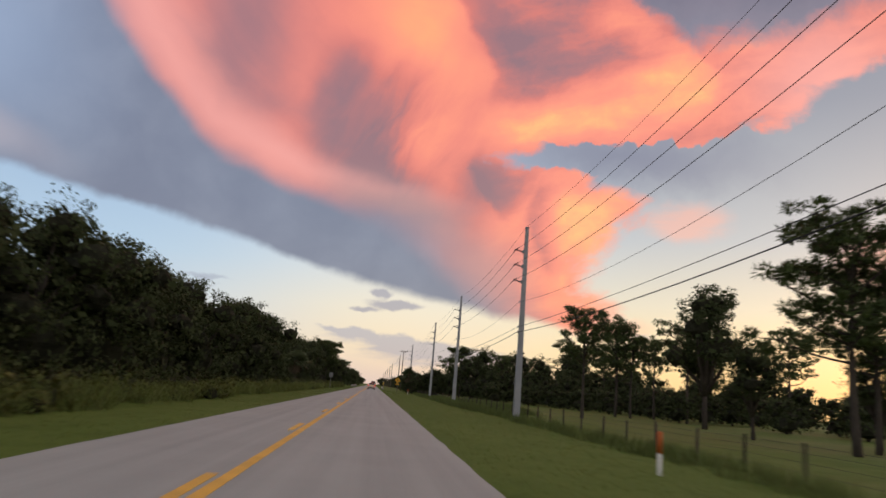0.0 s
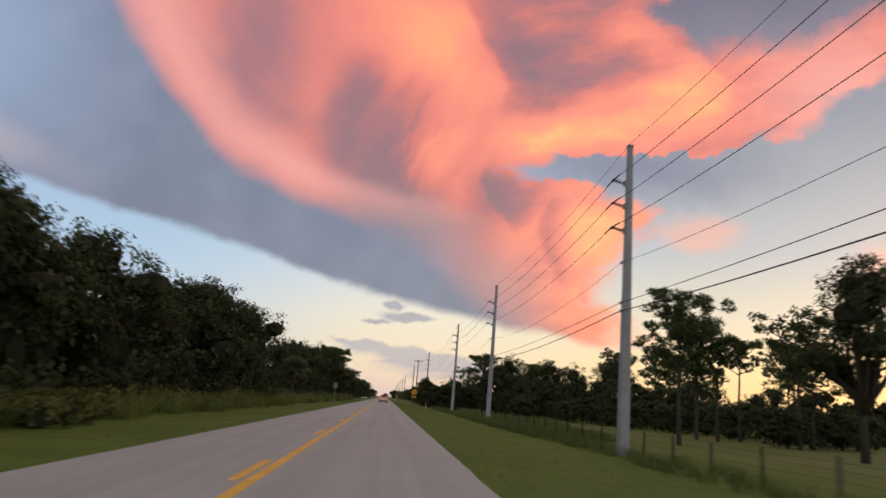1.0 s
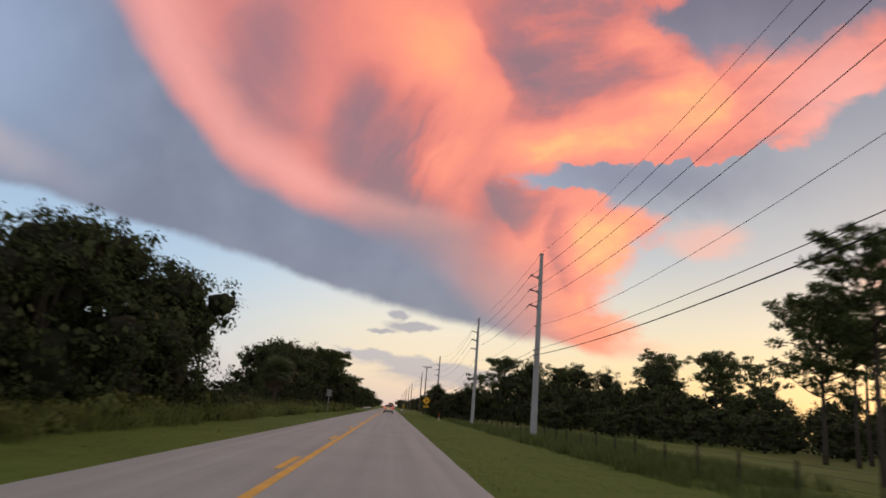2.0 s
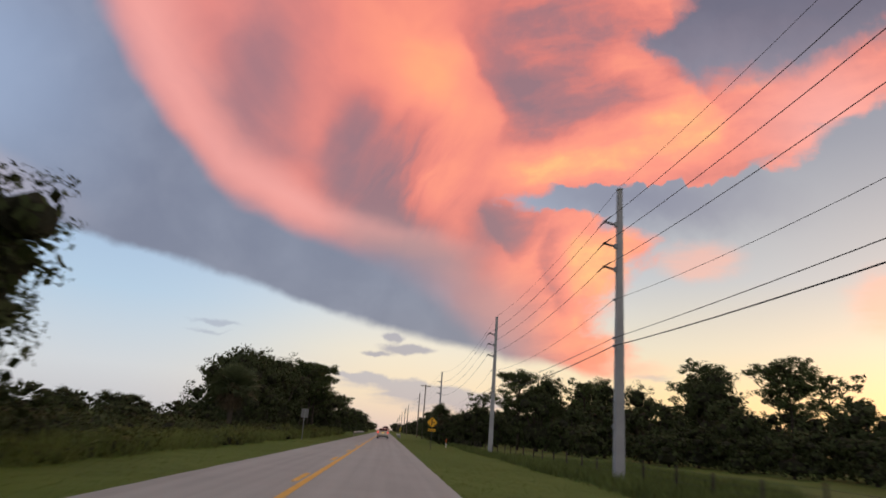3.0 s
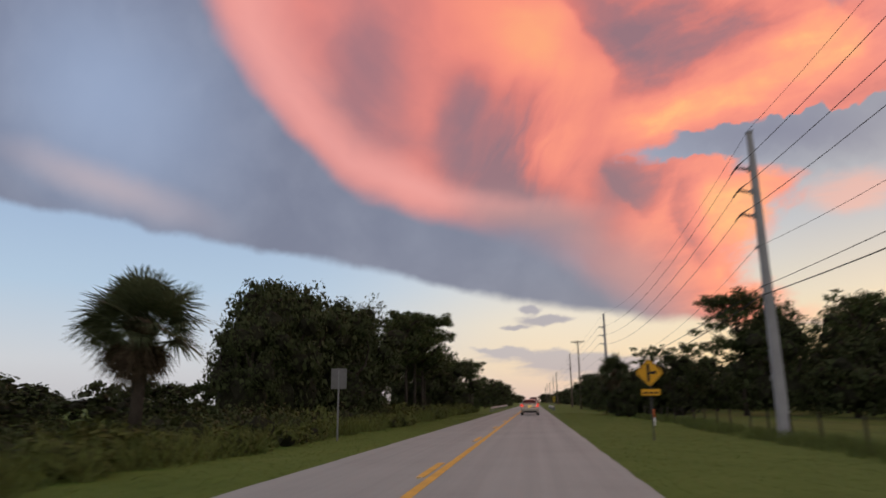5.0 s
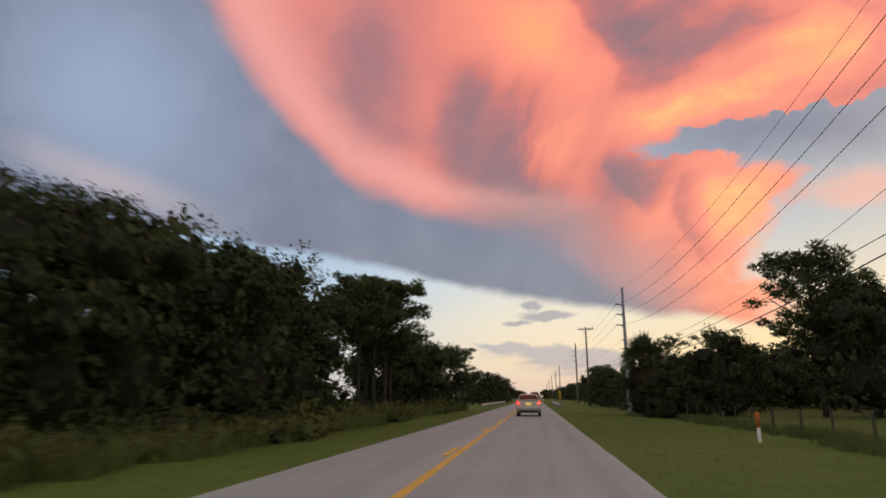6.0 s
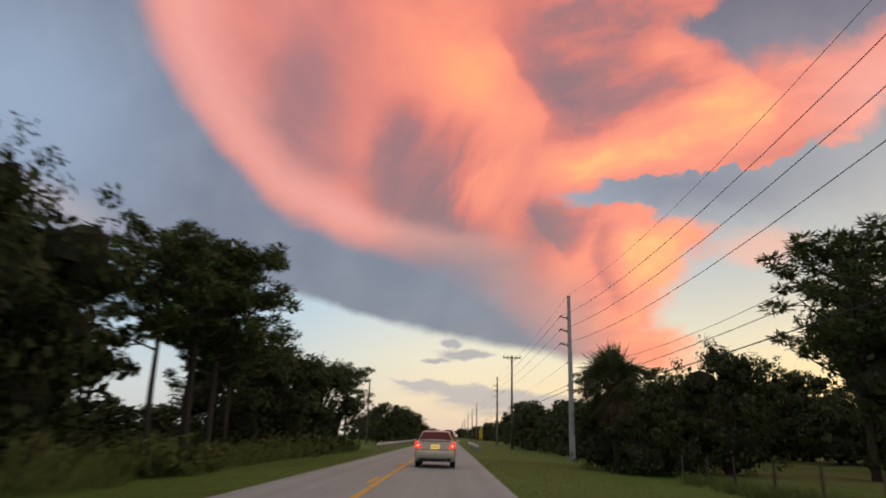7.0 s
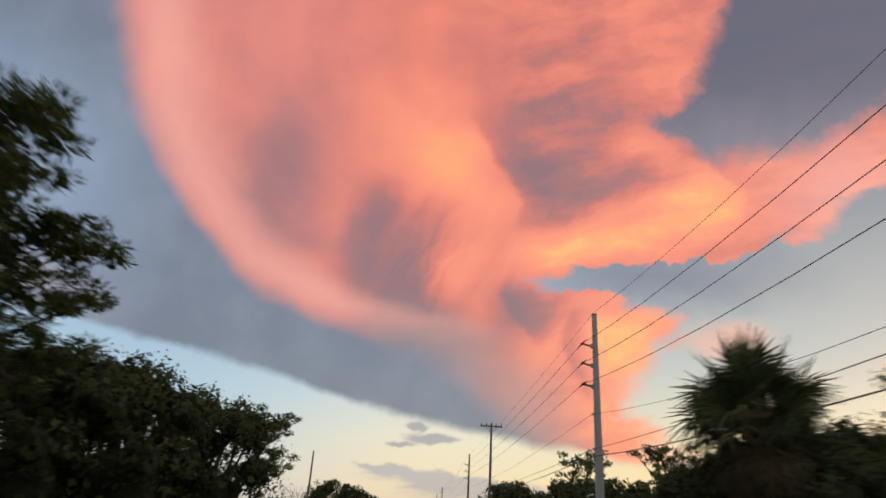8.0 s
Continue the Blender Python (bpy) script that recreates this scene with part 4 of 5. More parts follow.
# far along the road
for k in range(30):
    y = 262 + 13 * k
    put(far_oaks[k % 2], 15.0 + rng.uniform(-1, 3), y, rng.uniform(0.75, 1.0))
    put(far_oaks[(k + 1) % 2], -19.0 + rng.uniform(-4, 2), y + 20, rng.uniform(0.6, 0.8))
for x, y, s in ((-11.3, 253.0, 0.95), (-9.6, 261.0, 0.92), (-8.8, 275.0, 0.90), (-8.4, 290.0, 0.88), (-13.5, 262.0, 0.90)):
    put(mid_oaks[0], x, y, s)
for k in range(34):
    put(far_oaks[k % 2], -38 - rng.uniform(0, 46), 80 + 3.4 * k, rng.uniform(0.35, 0.6))
tree = bare_tree("bare_tree", "leafless grey tree far along the verge", 5.0, "")
tree.matrix_basis = pose(-13.0, 232, -0.2)

# thickets that close the tree lines towards the ground
for k in range(30):
    x, y = along_wood(9.2 * k)
    put(far_oaks[k % 2], x - 3 + rng.uniform(-2, 2), y - 3, rng.uniform(0.5, 0.65), None, 0.95, 1.4)
for k in range(76):
    x, y = along_wood(3.6 * k)
    put(thickets[k % 2], x + rng.uniform(-1, 4), y + rng.uniform(-1, 3), rng.uniform(0.6, 0.85), None, 1.0, 1.25)
for x, y, s in ((36, 78, 0.5), (42, 84, 0.55), (48, 88, 0.6), (40, 96, 0.5), (47, 99, 0.6), (54, 94, 0.6), (60, 102, 0.65), (38, 108, 0.5), (45, 112, 0.55), (33, 119, 0.45), (29, 126, 0.45), (35, 114, 0.5), (30, 134, 0.5), (34, 130, 0.6), (25, 141, 0.5), (27, 148, 0.6), (40, 118, 0.6), (44, 104, 0.6), (36, 102, 0.5), (50, 112, 0.7), (39, 126, 0.5), (43, 68, 0.5), (49, 64, 0.55), (57, 61, 0.6), (66, 62, 0.65), (76, 64, 0.7), (33, 191, 0.7), (38, 187, 0.75), (30, 199, 0.7), (56, 78, 0.6), (64, 86, 0.65), (72, 78, 0.7), (52, 68, 0.5)):
    put(near_thickets[int(x) % 2], x, y, s, None, 1.0, 1.3)
for x, y, s in ((-20, 144, 0.55), (-21, 150, 0.6), (-23, 157, 0.6), (-26, 164, 0.6)):
    put(near_thickets[int(y) % 2], x, y, s, None, 1.0, 1.2)
# the overgrown gap on the left: dark bushes and far small trees
for k in range(60):
    x = -13.5 - 34 * rng.uniform(0, 1) ** 1.3
    put(thickets[k % 2], x, 79 + rng.uniform(0, 50), rng.uniform(0.16, 0.27) + max(0.0, -x - 18) * 0.004, None, 1.0, 1.3)
for k in range(40):
    put(thickets[k % 2], -34 - 1.5 * k + rng.uniform(-2, 2), 150 + rng.uniform(-14, 10) - 0.9 * k, rng.uniform(0.38, 0.55), None, 1.0, 1.4)
for x, y, s in ((-24, 93, 0.30), (-29, 104, 0.36), (-21, 112, 0.28), (-34, 118, 0.42), (-26, 123, 0.40), (-19, 125, 0.36)):
    put(back_oaks[int(y) % 2], x, y, s)
for k in range(24):
    side = 1 if k % 2 else -1
    put(far_oaks[k % 2], -1.5 + side * (11 + rng.uniform(0, 16)), 640 + 12 * k, rng.uniform(1.0, 1.4), None, 1.0, 1.3)
for k in range(20):
    put(far_oaks[k % 2], -25 + rng.uniform(-2, 2), 4 + 3.6 * k, rng.uniform(0.45, 0.6), None, 0.9, 1.3)
    put(far_oaks[k % 2], -26 + rng.uniform(-2, 2), 150 + 2.4 * k, rng.uniform(0.45, 0.6), None, 0.9, 1.3)

# scrub under the trees and over the open gap
for k in range(44):
    put(scrubs[k % 3], -10.3 - rng.uniform(0, 1.3), 3.0 + 1.66 * k, rng.uniform(0.5, 1.0))
for k in range(60):
    x = -9.3 - abs(rng.normal()) * 9
    put(scrubs[k % 3], x, 75 + rng.uniform(0, 52), rng.uniform(0.55, 1.0) * (0.8 if x > -11 else 1.0))
for k in range(46):
    put(scrubs[k % 3], -10.0 - rng.uniform(0, 6.5), 78 + 1.0 * k, rng.uniform(0.6, 1.05))
for k in range(50):
    put(scrubs[k % 3], -9.9 - rng.uniform(0, 1.8), 124 + 1.5 * k, rng.uniform(0.45, 1.0))
for k in range(16):
    put(scrubs[k % 3], 10.6 + rng.uniform(-0.3, 6), 170 + 4.2 * k, rng.uniform(0.7, 1.3))
for k in range(118):
    y = 5.0 + 1.62 * k
    put(weeds[k % 3], -8.75 - 0.55 * math.sin(0.31 * y) - rng.uniform(0, 0.7), y, rng.uniform(0.6, 1.25), None, rng.uniform(0.8, 1.25))
retire((*fine_oaks, *back_oaks, *mid_oaks, *far_oaks, *field_oaks, *pines, *fine_pines, palm, *scrubs, *weeds, *thickets, *near_thickets))


# ---------------------------------------------------------------- grass
def grass(name, label, spots, height, width, mat, lean=0.35):
    """Blades standing on the ground at the given places."""
    n = len(spots)
    foot = np.array([(x, y, ground_height(x, y)) for x, y in spots])
    h = height * rng.uniform(0.5, 1.25, (n, 1))
    ang = rng.uniform(0, 6.283, n)
    side = np.stack([np.cos(ang), np.sin(ang), 0 * ang], 1) * width
    tip = foot + np.concatenate([rng.normal(size=(n, 2)) * lean, np.ones((n, 1))], 1) * h
    corners = np.stack([foot - side, foot + side, tip + side * 0.25, tip - side * 0.25], 1)
    ob = new(name, quads(name, corners, mat))
    tagged(ob, label, "grass", kind="stuff")


def spots(n, x0, x1, y0, y1, tuft=0.0):
    p = np.stack([rng.uniform(x0, x1, n), rng.uniform(y0, y1, n)], 1)
    if tuft:
        p = np.repeat(p, 22, 0) + rng.normal(size=(22 * n, 2)) * tuft
    return p


def ragged_front(n, y0, y1):
    """Places along the ragged front of the uncut growth on the left, which swells and falls back."""
    y = rng.uniform(y0, y1, n)
    swell = np.array([noise.noise((0.0, v * 0.22, 5.0)) + 0.5 * noise.noise((3.0, v * 0.7, 5.0)) for v in y])
    x = -8.25 - 0.7 * swell - np.abs(rng.normal(size=n)) * 0.75
    p = np.stack([x, y], 1)
    return np.repeat(p, 22, 0) + rng.normal(size=(22 * n, 2)) * 0.15


grass("verge_grass", "short mown roadside grass", np.concatenate([spots(30000, 1.80, 9.5, 4, 175), spots(16000, -8.0, -4.65, 4, 175)]), 0.035, 0.010, M["blade"], 1.8)
grass("tall_grass", "tall uncut grass and weeds in a ragged front under the roadside trees", np.concatenate([ragged_front(900, 4, 196), spots(300, -24, -9.2, 74, 126, 0.18)]), 0.72, 0.013, M["tall_blade"], 0.55)
grass("rank_grass", "tall rank dark grass in the wet part of the field", np.concatenate([spots(520, 9.0, 19, 86, 112, 0.3), spots(700, 8.0, 15, 60, 100, 0.25)]), 0.5, 0.022, M["rank_blade"])
grass("ditch_grass", "rank dark grass along the ditch and fence", np.concatenate([spots(650, 8.3, 11.0, 50, 136, 0.16), spots(160, 9.3, 11.0, 136, 160, 0.12), spots(260, 8.5, 11.0, 5, 50, 0.14)]), 0.42, 0.011, M["rank_blade"])


# ---------------------------------------------------------------- power line
def concrete_pole(top, skin, label):
    """Square tapered pole with three short post insulators towards the road."""
    pole = thing("utility_pole", label, "utility pole", "utility poles")
    s = Shape().tube([(0, 0, -0.8), (0, 0, 0.0), (0, 0, top)], [0.31, 0.30, 0.155], 4, square=True)
    part("shaft", s.mesh("shaft", skin), pole)
    part("cap", Shape().box(-0.14, 0.14, -0.14, 0.14, top - 0.03, top + 0.06, 0.02).mesh("cap", M["steel"]), pole)
    bracket, post = Shape(), Shape()
    bracket.box(-0.28, -0.08, -0.07, 0.07, -0.12, 0.12, 0.015)
    for k in range(7):
        x = -0.30 - 0.062 * k
        post.tube([(x, 0, 0.015 * k), (x - 0.03, 0, 0.015 * k + 0.007), (x - 0.06, 0, 0.015 * k + 0.014)], [0.035, 0.075, 0.035], 10)
    clamp = Shape().tube([(-0.76, -1.0, 0.06), (-0.76, -0.35, 0.09), (-0.76, 0.35, 0.09), (-0.76, 1.0, 0.06)], [0.018, 0.034, 0.034, 0.018], 6)
    clamp.box(-0.81, -0.71, -0.09, 0.09, 0.04, 0.15, 0.02)
    meshes = bracket.mesh("bracket", M["steel"]), post.mesh("insulator", M["porcelain"], True), clamp.mesh("clamp", M["sheath"])
    for z in ARMS:
        a = part("bracket", meshes[0], pole)
        a.location = (0.02, 0, z)
        part("insulator", meshes[1], a)
        part("clamp", meshes[2], a)
    for z in (8.0, 6.22, 5.86):
        part("cable_clamp", Shape().box(-0.30, -0.20, -0.06, 0.06, z - 0.06, z + 0.06, 0.01).mesh("cable_clamp", M["steel"]), pole)
    part("number_tag", Shape().box(-0.30, -0.275, -0.06, 0.06, 2.2, 2.4, 0.004).mesh("number_tag", M["steel"]), pole)
    return pole


def cross_pole(top):
    """A wooden pole with a crossarm on top."""
    pole = thing("utility_pole", "wooden utility pole with a crossarm on top", "utility pole", "utility poles")
    part("shaft", Shape().tube([(0, 0, -0.5), (0, 0, top)], [0.2, 0.12], 10).mesh("shaft", M["wood_pole"], True), pole)
    arm = part("crossarm", Shape().box(-1.35, 1.35, -0.06, 0.06, top - 0.45, top - 0.28, 0.01).mesh("crossarm", M["wood_pole"]), pole)
    for x in (-1.25, -0.6, 0.6, 1.25):
        part("insulator", Shape().tube([(x, 0, top - 0.3), (x, 0, top - 0.12), (x, 0, top + 0.02)], [0.03, 0.07, 0.04], 8).mesh("insulator", M["porcelain"]), arm)
    for sgn in (-1, 1):
        part("brace", Shape().tube([(sgn * 0.75, -0.07, top - 0.42), (0, -0.12, top - 1.15)], 0.025, 5).mesh("brace", M["steel"]), pole)
    return pole


ARMS = (11.66, 10.58, 9.45)
TOP = 13.45
POLES = [(9.8, -68), (9.8, -30), (9.8, 8), (9.9, 46.8), (10.2, 86.3), (10.35, 124.6), (9.7, 186.0, -0.65), (9.6, 272), (9.6, 383), (9.6, 434), (9.6, 510), (9.6, 590), (9.6, 680)]
pattern = concrete_pole(TOP, M["concrete"], "tapered grey concrete utility pole with three post insulators")
far_pattern = concrete_pole(TOP, M["wood_pole"], "dark brown utility pole with three post insulators")
POLES = [(x, y, down[0] if down else 0.0) for x, y, *down in POLES]
for x, y, dz in POLES:
    copy_thing(pattern if y < 200 else far_pattern, pose(x, y, dz - 0.15, 0, 0, 0))
retire([pattern, far_pattern])
tee = cross_pole(13.5)
tee.matrix_basis = pose(9.3, 234.5, -0.1)
for x, y, top in ((-13.35, 243.5, 9.8), (-13.6, 330, 9.0)):
    p = thing("utility_pole", "thin bare wooden pole beside the far trees", "utility pole", "utility poles", (x, y, -0.2))
    part("shaft", Shape().tube([(0, 0, -0.5), (0.1, 0, top)], [0.16, 0.1], 8).mesh("shaft", M["wood_pole"], True), p)
    part("insulator", Shape().tube([(0.1, 0, top), (0.1, 0, top + 0.2)], [0.05, 0.03], 6).mesh("insulator", M["porcelain"]), p)


def strung(name, label, side, z, radius, sag, mat):
    """A wire from pole to pole, hanging in each span."""
    line = []
    for (xa, ya, za), (xb, yb, zb) in zip(POLES, POLES[1:]):
        n = 12
        drop = sag * (min(yb - ya, 62.0) / 39.0) ** 2.15 * (0.3 if ya > 180 else 1.0)
        for k in range(n):
            t = k / n
            line.append((xa + (xb - xa) * t + side, ya + (yb - ya) * t, z - 0.15 + za + (zb - za) * t - 4 * drop * t * (1 - t)))
    line.append((POLES[-1][0] + side, POLES[-1][1], z - 0.15))
    ob = new(name, Shape().tube(line, radius, 5).mesh(name, mat))
    tagged(ob, label, "wire", "power line wires")


strung("overhead_wire", "thin earth wire strung along the pole tops", 0.0, TOP + 0.15, 0.009, 0.65, M["wire"])
for z in ARMS:
    strung("overhead_wire", "bare power conductor strung between the poles", -0.74, z + 0.09, 0.013, 0.66, M["wire"])
strung("overhead_wire", "thin neutral wire strung between the poles", -0.27, 8.0, 0.009, 0.78, M["wire"])
strung("overhead_cable", "black communication cable strung between the poles", -0.27, 6.22, 0.014, 0.27, M["sheath"])
strung("overhead_cable", "thick black communication cable strung low between the poles", -0.27, 5.86, 0.022, 0.40, M["sheath"])


# ---------------------------------------------------------------- fence
def build_fence():
    fence = thing("fence", "weathered wooden post and wire fence along the field", "fence")
    shapes = []
    for k in range(4):
        lean = rng.normal(size=2) * 0.04
        shapes.append(Shape().tube([(0, 0, -0.4), (lean[0] * 0.5, lean[1] * 0.5, 0.5), (lean[0], lean[1], 1.02 + 0.03 * k)], [0.048 + 0.005 * k, 0.046, 0.042], 7).mesh("post", M["post_wood"]))
    line = []
    y = 4.0
    k = 0
    while y < 182:
        x = 10.6 + 0.06 * math.sin(k * 1.7)
        z = ground_height(x, y)
        p = part("post", shapes[k % 4], fence)
        p.location = (x, y, z)
        line.append((x - 0.065, y, z))
        y += 3.0 + rng.uniform(-0.3, 0.3)
        k += 1
    for h in (0.3, 0.55, 0.78, 0.96):
        part("wire", Shape().tube([(x, y, z + h) for x, y, z in line], 0.004, 3).mesh("wire", M["wire"]), fence, "rusty strand of fence wire")


build_fence()


# ---------------------------------------------------------------- signs and markers
def warning_sign():
    sign = thing("road_sign", "yellow diamond side road warning sign on a steel post", "road sign", at=(4.07, 118.6, ground_height(4.07, 118.6)))
    z = 2.30
    part("post", Shape().tube([(0, 0.03, -0.4), (0, 0.03, 2.75)], 0.026, 6).mesh("post", M["post_steel"]), sign)
    h = 0.54
    bm = bmesh.new()
    bmesh.ops.create_cube(bm, size=1.0, matrix=Matrix.Translation((0, -0.02, z)) @ Matrix.Rotation(radians(45), 4, "Y") @ Matrix.Diagonal((0.70, 0.006, 0.70, 1)))
    bmesh.ops.bevel(bm, geom=[e for e in bm.edges if abs((e.verts[0].co - e.verts[1].co).y) > 0.004], offset=0.05, segments=3, affect="EDGES")
    me = bpy.data.meshes.new("panel")
    bm.to_mesh(me)
    bm.free()
    me.materials.append(M["sign_yellow"])
    panel = part("panel", me, sign)
    symbol = Shape().box(-0.085, 0.0, -0.030, -0.026, z - 0.30, z + 0.30).box(0.002, 0.24, -0.030, -0.026, z - 0.04, z + 0.045)
    part("symbol", symbol.mesh("symbol", M["sign_black"]), panel, "black side road symbol")
    rim = Shape()
    for a in range(4):
        t0, t1 = radians(90 * a), radians(90 * a + 90)
        p0, p1 = [(0.445 * math.cos(t), -0.026, z + 0.445 * math.sin(t)) for t in (t0, t1)]
        rim.tube([p0, p1], 0.007, 4)
    part("border", rim.mesh("border", M["sign_black"]), panel, "thin black border")
    plaque = part("plaque", Shape().box(-0.32, 0.32, -0.026, -0.020, z - 0.78, z - 0.56, 0.002).mesh("plaque", M["sign_yellow"]), sign, "small yellow plate with bars of writing")
    for x0, x1 in ((-0.26, -0.10), (-0.06, 0.08), (0.12, 0.26)):
        part("writing_bar", Shape().box(x0, x1, -0.031, -0.027, z - 0.72, z - 0.66).mesh("writing_bar", M["sign_black"]), plaque)
    return sign


def sign_back():
    sign = thing("road_sign", "rectangular road sign seen from its bare grey back", "road sign", at=(-7.45, 119.7, ground_height(-7.45, 119.7)))
    part("post", Shape().box(-0.03, 0.03, -0.02, 0.02, -0.4, 2.62, 0.005).mesh("post", M["steel"]), sign)
    part("panel", Shape().box(-0.31, 0.31, 0.021, 0.027, 1.92, 2.70, 0.002).mesh("panel", M["sign_back"]), sign)
    for z in (2.05, 2.55):
        part("bolt", Shape().tube([(0, -0.035, z), (0, -0.02, z)], 0.014, 6).mesh("bolt", M["steel"]), sign)


def hazard_marker(x, y):
    sign = thing("hazard_marker", "yellow and black striped hazard marker at the guard rail", "road sign", at=(x, y, ground_height(x, y)))
    part("post", Shape().box(-0.025, 0.025, -0.02, 0.02, -0.4, 2.15, 0.005).mesh("post", M["steel"]), sign)
    panel = part("panel", Shape().box(-0.15, 0.15, -0.03, -0.022, 1.2, 2.0, 0.002).mesh("panel", M["marker_yellow"]), sign)
    for k in range(4):
        z = 1.22 + 0.19 * k
        stripe = Shape().faces([(-0.147, -0.034, z), (0.147, -0.034, z + 0.10), (0.147, -0.034, z + 0.19), (-0.147, -0.034, z + 0.09)], [(0, 1, 2, 3)])
        part("stripe", stripe.mesh("stripe", M["sign_black"]), panel)


def guard_rail(x, y0, y1):
    rail = thing("guard_rail", "short galvanised guard rail on steel posts", "guard rail", "guard rails", (x, y0, ground_height(x, y0)))
    s = Shape()
    n = y1 - y0
    face = -0.06 if x > 0 else 0.06
    prof = [(0.0, 0.42), (face, 0.45), (face, 0.50), (0.0, 0.54), (face, 0.58), (face, 0.63), (0.0, 0.66)]
    verts = [(px_ + dx_, yy, pz_) for yy in (0.0, n) for dx_ in (0.0,) for px_, pz_ in prof]
    s.faces(verts, [(i, i + 1, i + 8, i + 7) for i in range(6)])
    back = [(a - face * 0.1, b, c) for a, b, c in verts]
    s.faces(back, [(i + 7, i + 8, i + 1, i) for i in range(6)])
    part("beam", s.mesh("beam", M["rail_steel"]), rail)
    post = Shape().box(-0.04, 0.04, -0.05, 0.05, -0.5, 0.62, 0.008).mesh("post", M["steel"])
    for k in range(int(n // 3.8) + 1):
        p = part("post", post, rail)
        p.location = (-face * 1.9, 0.1 + 3.8 * k, 0)


def marker_post(x, y):
    m = thing("marker_post", "white utility marker post with orange top in the grass", "marker post", "marker posts", (x, y, ground_height(x, y)), rng.uniform(-20, 20))
    part("tube", Shape().tube([(0, 0, -0.3), (0, 0, 0.48)], 0.05, 10).mesh("tube", M["white_plastic"], True), m)
    part("sleeve", Shape().tube([(0, 0, 0.47), (0, 0, 0.92), (0, 0, 0.95)], [0.056, 0.056, 0.03], 10).mesh("sleeve", M["orange_plastic"], True), m, "orange upper sleeve")


warning_sign()
sign_back()
hazard_marker(2.75, 189.9)
guard_rail(2.75, 193.0, 228.0)
guard_rail(-6.0, 190.0, 250.0)
marker_post(6.4, 15.0)
marker_post(6.9, 135.3)


# ---------------------------------------------------------------- cars
def loft(sections):
    """Skin over ring after ring of points, closed at both ends."""
    s = Shape()
    n = len(sections[0])
    faces = [(j * n + i, j * n + (i + 1) % n, (j + 1) * n + (i + 1) % n, (j + 1) * n + i) for j in range(len(sections) - 1) for i in range(n)]
    faces += [tuple(range(n))[::-1], tuple((len(sections) - 1) * n + i for i in range(n))]
    return s.faces([p for r in sections for p in r], faces)


def body_ring(y, half, low, high, tuck=0.88):
    """A rounded car cross section at length y."""
    side = [(tuck, 0.0), (0.955, 0.06), (0.985, 0.2), (1.0, 0.42), (0.995, 0.62), (0.975, 0.80), (0.94, 0.92), (0.88, 0.98), (0.75, 1.0)]
    right_side = [(half * a, y, low + (high - low) * b) for a, b in side]
    return [(-x, yy, z) for x, yy, z in right_side] + right_side[::-1]


def rounded(shape, name, mat, sharp=32.0):
    """The shape shaded smooth but for its sharper edges."""
    me = shape.mesh(name, mat)
    bm = bmesh.new()
    bm.from_mesh(me)
    bmesh.ops.recalc_face_normals(bm, faces=bm.faces)
    for f in bm.faces:
        f.smooth = True
    for e in bm.edges:
        e.smooth = len(e.link_faces) == 2 and e.calc_face_angle(0.0) < radians(sharp)
    bm.to_mesh(me)
    bm.free()
    return me


def slab(outline, y0, y1):
    """A flat piece cut to an outline of (x, z) points, from y0 to y1."""
    n = len(outline)
    verts = [(x, y0, z) for x, z in outline] + [(x, y1, z) for x, z in outline]
    faces = [tuple(range(n)), tuple(range(2 * n - 1, n - 1, -1))] + [(i, i + n, (i + 1) % n + n, (i + 1) % n) for i in range(n)]
    return Shape().faces(verts, faces)


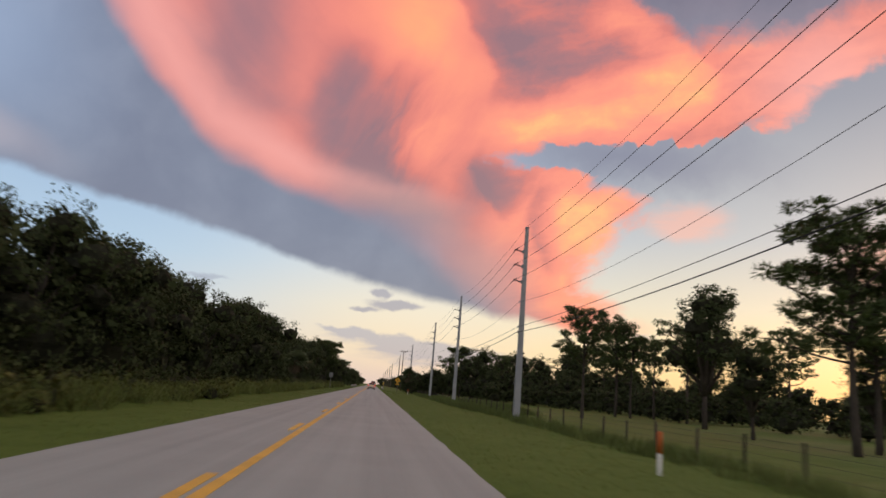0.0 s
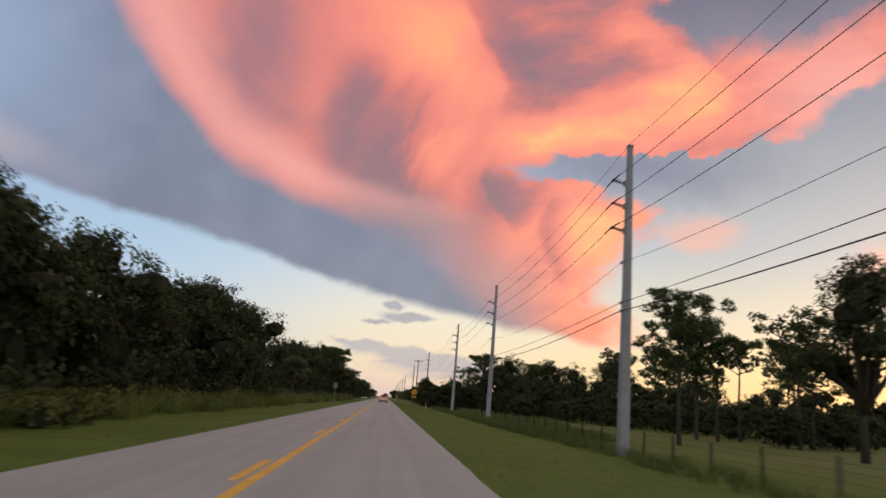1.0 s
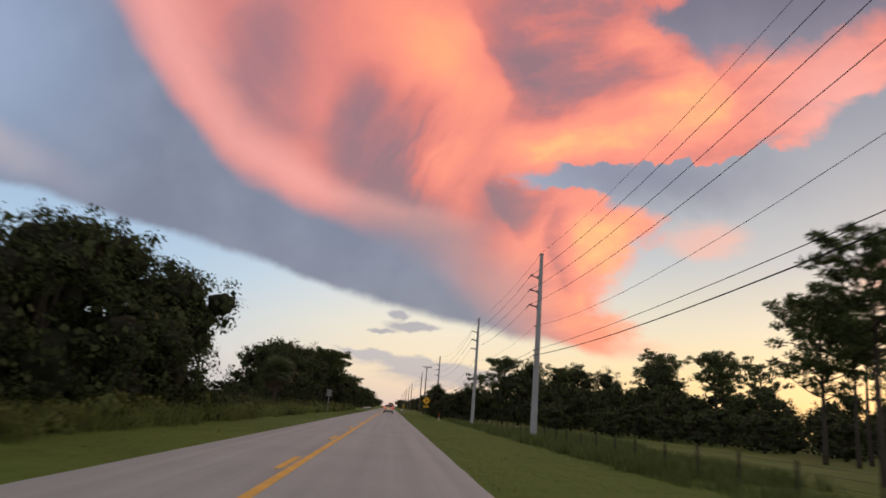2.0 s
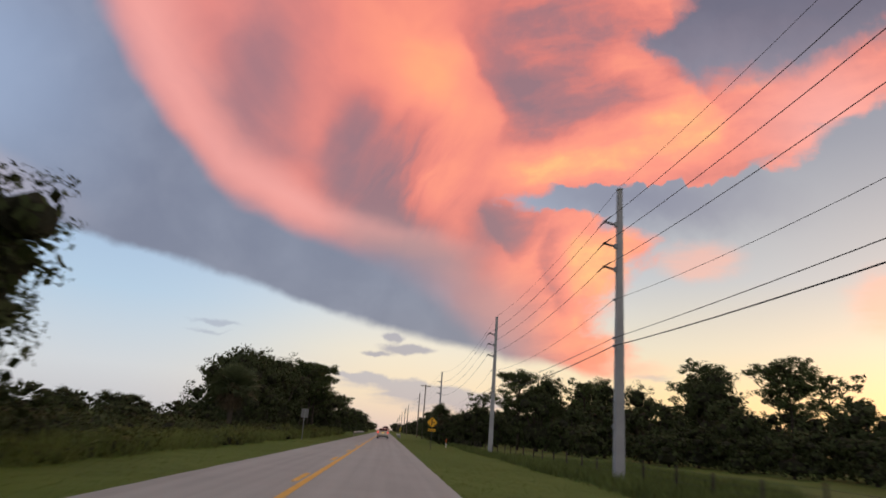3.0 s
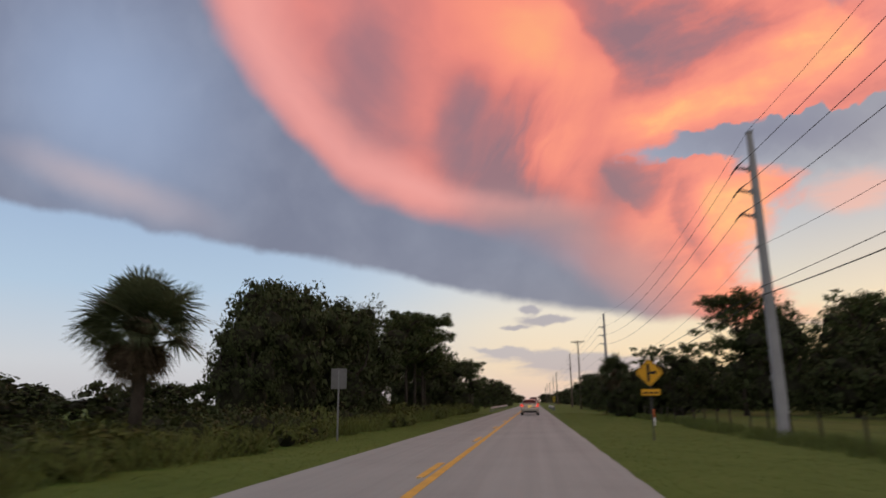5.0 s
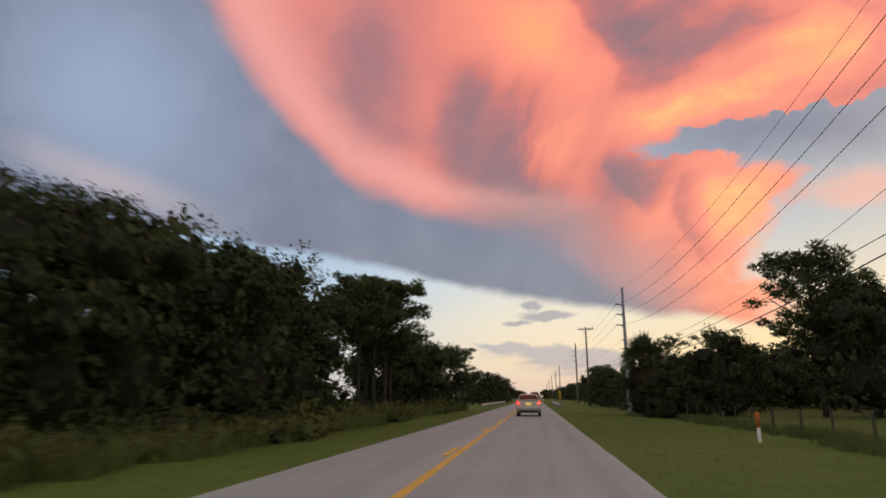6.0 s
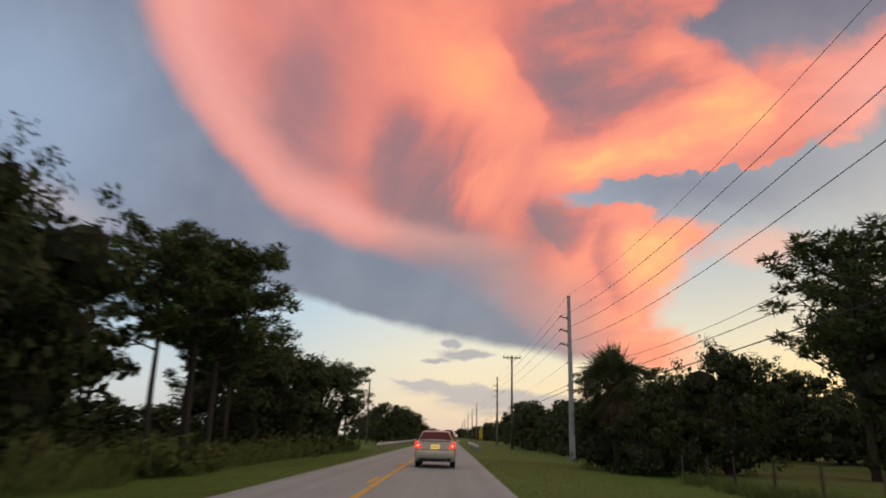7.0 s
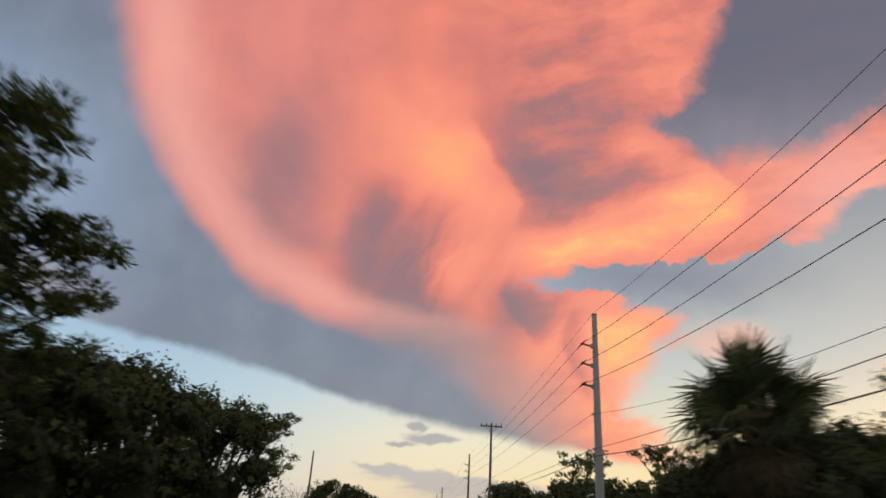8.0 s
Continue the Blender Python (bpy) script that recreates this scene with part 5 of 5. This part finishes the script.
def sedan(label, paint, x, y, group, tall=1.0, lit=True):
    """A four-door saloon, tail towards the camera; y is its rear bumper."""
    car = thing("car", label, "car", group, (x, y, 0.0))
    car.scale = (1.0, 1.0, tall)
    stations = [(0.0, 0.70, 0.50, 0.99), (0.02, 0.77, 0.46, 1.035), (0.06, 0.81, 0.40, 1.06), (0.15, 0.835, 0.34, 1.075), (0.35, 0.855, 0.28, 1.085), (0.60, 0.865, 0.25, 1.08), (1.1, 0.87, 0.22, 1.06), (2.4, 0.87, 0.22, 0.99), (3.3, 0.86, 0.22, 0.95), (4.0, 0.82, 0.24, 0.83), (4.3, 0.74, 0.28, 0.72), (4.42, 0.62, 0.34, 0.62)]
    part("body", rounded(loft([body_ring(*q) for q in stations]), "body", paint), car)

    def cab_ring(yy, lo_half, hi_half, z0, z1):
        r = [(lo_half, z0), (lo_half * 0.4 + hi_half * 0.6, z0 + (z1 - z0) * 0.55), (hi_half, z1 - 0.06), (hi_half * 0.93, z1 - 0.02), (hi_half * 0.75, z1 - 0.004), (0.0, z1 + 0.012)]
        return [(-a, yy, b) for a, b in r] + [(a, yy, b) for a, b in r[-2::-1]]
    cab = loft([cab_ring(0.52, 0.79, 0.74, 1.02, 1.10), cab_ring(1.15, 0.80, 0.60, 1.0, 1.43), cab_ring(1.42, 0.80, 0.60, 0.98, 1.485), cab_ring(2.2, 0.80, 0.61, 0.95, 1.51), cab_ring(2.8, 0.80, 0.59, 0.95, 1.46), cab_ring(3.5, 0.78, 0.70, 0.92, 1.0)])
    part("cabin", rounded(cab, "cabin", paint), car)
    outline = [(-0.67, 0.575, 1.150), (0.67, 0.575, 1.150), (0.60, 0.90, 1.325), (0.53, 1.12, 1.432), (0.40, 1.135, 1.446), (-0.40, 1.135, 1.446), (-0.53, 1.12, 1.432), (-0.60, 0.90, 1.325)]
    deep = [(a, b + 0.03, c - 0.04) for a, b, c in outline]
    rear = Shape().faces(outline + deep, [tuple(range(8)), tuple(range(15, 7, -1))] + [(i, i + 8, (i + 1) % 8 + 8, (i + 1) % 8) for i in range(8)])
    part("rear_window", rear.mesh("rear_window", M["car_glass"]), car)
    lid = part("boot_lid", slab([(-0.53, 0.745), (0.53, 0.745), (0.55, 0.86), (0.70, 1.02), (0.66, 1.055), (-0.66, 1.055), (-0.70, 1.02), (-0.55, 0.86)], -0.018, 0.05).mesh("boot_lid", paint), car)
    part("seam", Shape().box(-0.54, 0.54, -0.006, 0.03, 0.725, 0.742).mesh("seam", M["trim_black"]), lid, "dark gap below the boot lid")
    part("spoiler", Shape().box(-0.66, 0.66, -0.05, 0.20, 1.085, 1.115, 0.012).mesh("spoiler", paint), car)
    # a black strip painted in as the shade under the spoiler lip
    part("spoiler_gap", Shape().box(-0.60, 0.60, -0.022, 0.16, 1.056, 1.084).mesh("spoiler_gap", M["trim_black"]), car, "black strip for the shade below the spoiler")
    for sgn in (-1, 1):
        side = Shape().faces([(sgn * 0.805, 1.15, 1.04), (sgn * 0.805, 2.95, 1.01), (sgn * 0.645, 2.55, 1.40), (sgn * 0.645, 1.40, 1.41)], [(0, 1, 2, 3) if sgn > 0 else (3, 2, 1, 0)])
        part("side_window", side.mesh("side_window", M["car_glass"]), car)
        cut = [(0.55, 0.80), (0.80, 0.78), (0.845, 0.84), (0.845, 1.02), (0.79, 1.09), (0.70, 1.03), (0.57, 0.87)]
        lamp = part("tail_lamp", slab([(sgn * a, b) for a, b in cut][::sgn], -0.028, 0.16).mesh("tail_lamp", M["brake_lamp" if lit else "red_lens"]), car, "lit red brake lamp" if lit else "red tail lamp")
        part("lamp_core", Shape().box(sgn * 0.72 - 0.055, sgn * 0.72 + 0.055, -0.036, 0.02, 0.85, 0.94, 0.02).mesh("lamp_core", M["lamp_core" if lit else "red_lens"], True), lamp)
        part("mirror", Shape().box(sgn * 0.98 - 0.09, sgn * 0.98 + 0.09, 2.72, 2.84, 1.0, 1.13, 0.03).mesh("mirror", paint, True), car)
        for yy in (0.92, 3.52):
            wheel = part("wheel", Shape().tube([(sgn * 0.74 - 0.10, yy, 0.31), (sgn * 0.74 + 0.10, yy, 0.31)], 0.20, 20).mesh("wheel", M["rim"], True), car)
            ring = [(0.20, 0.10), (0.27, 0.105), (0.31, 0.08), (0.31, -0.08), (0.27, -0.105), (0.20, -0.10)]
            t = Shape()
            m = 26
            verts = [(sgn * 0.74 + b, yy + a * math.cos(2 * math.pi * k / m), 0.31 + a * math.sin(2 * math.pi * k / m)) for k in range(m) for a, b in ring]
            t.faces(verts, [(k * 6 + i, k * 6 + (i + 1) % 6, ((k + 1) % m) * 6 + (i + 1) % 6, ((k + 1) % m) * 6 + i) for k in range(m) for i in range(6)])
            part("tyre", t.mesh("tyre", M["tyre"], True), wheel)
    rear_bar = Shape()
    levels = [(0.40, 0.03), (0.47, -0.03), (0.58, -0.06), (0.66, -0.05), (0.70, -0.005), (0.705, 0.06)]
    cols = [(-0.862, 0.34), (-0.845, 0.12), (-0.78, 0.0), (-0.55, -0.05), (0.0, -0.065), (0.55, -0.05), (0.78, 0.0), (0.845, 0.12), (0.862, 0.34)]
    verts = [(cx, cy + dy_, z) for z, dy_ in levels for cx, cy in cols]
    rear_bar.faces(verts, [(j * 9 + i, j * 9 + i + 1, j * 9 + i + 10, j * 9 + i + 9) for j in range(5) for i in range(8)])
    bumper = part("bumper", rounded(rear_bar, "bumper", paint, 40.0), car)
    part("lower_valance", Shape().box(-0.66, 0.66, -0.04, 0.3, 0.26, 0.41, 0.03).mesh("lower_valance", M["trim_black"]), bumper, "black lower valance")
    part("exhaust", Shape().tube([(0.45, -0.06, 0.28), (0.45, 0.3, 0.28)], 0.03, 8).mesh("exhaust", M["steel"]), car)
    plate = part("number_plate", Shape().box(-0.165, 0.165, -0.034, 0.0, 0.76, 0.93, 0.004).mesh("number_plate", M["plate"]), car, "yellow number plate glowing in place of its lamp")
    part("plate_bar", Shape().box(-0.12, 0.12, -0.040, -0.035, 0.825, 0.870).mesh("plate_bar", M["plate_bar"]), plate)
    part("badge", Shape().box(-0.05, 0.05, -0.026, 0.0, 0.975, 1.010, 0.008).mesh("badge", M["steel"]), car)
    return car


sedan("champagne silver saloon car with brake lights lit", M["car_paint"], -0.42, 160.3, "cars on the road")
sedan("tall dark car further along the lane", M["dark_paint"], -0.1, 226.0, "cars on the road", 1.42, False)
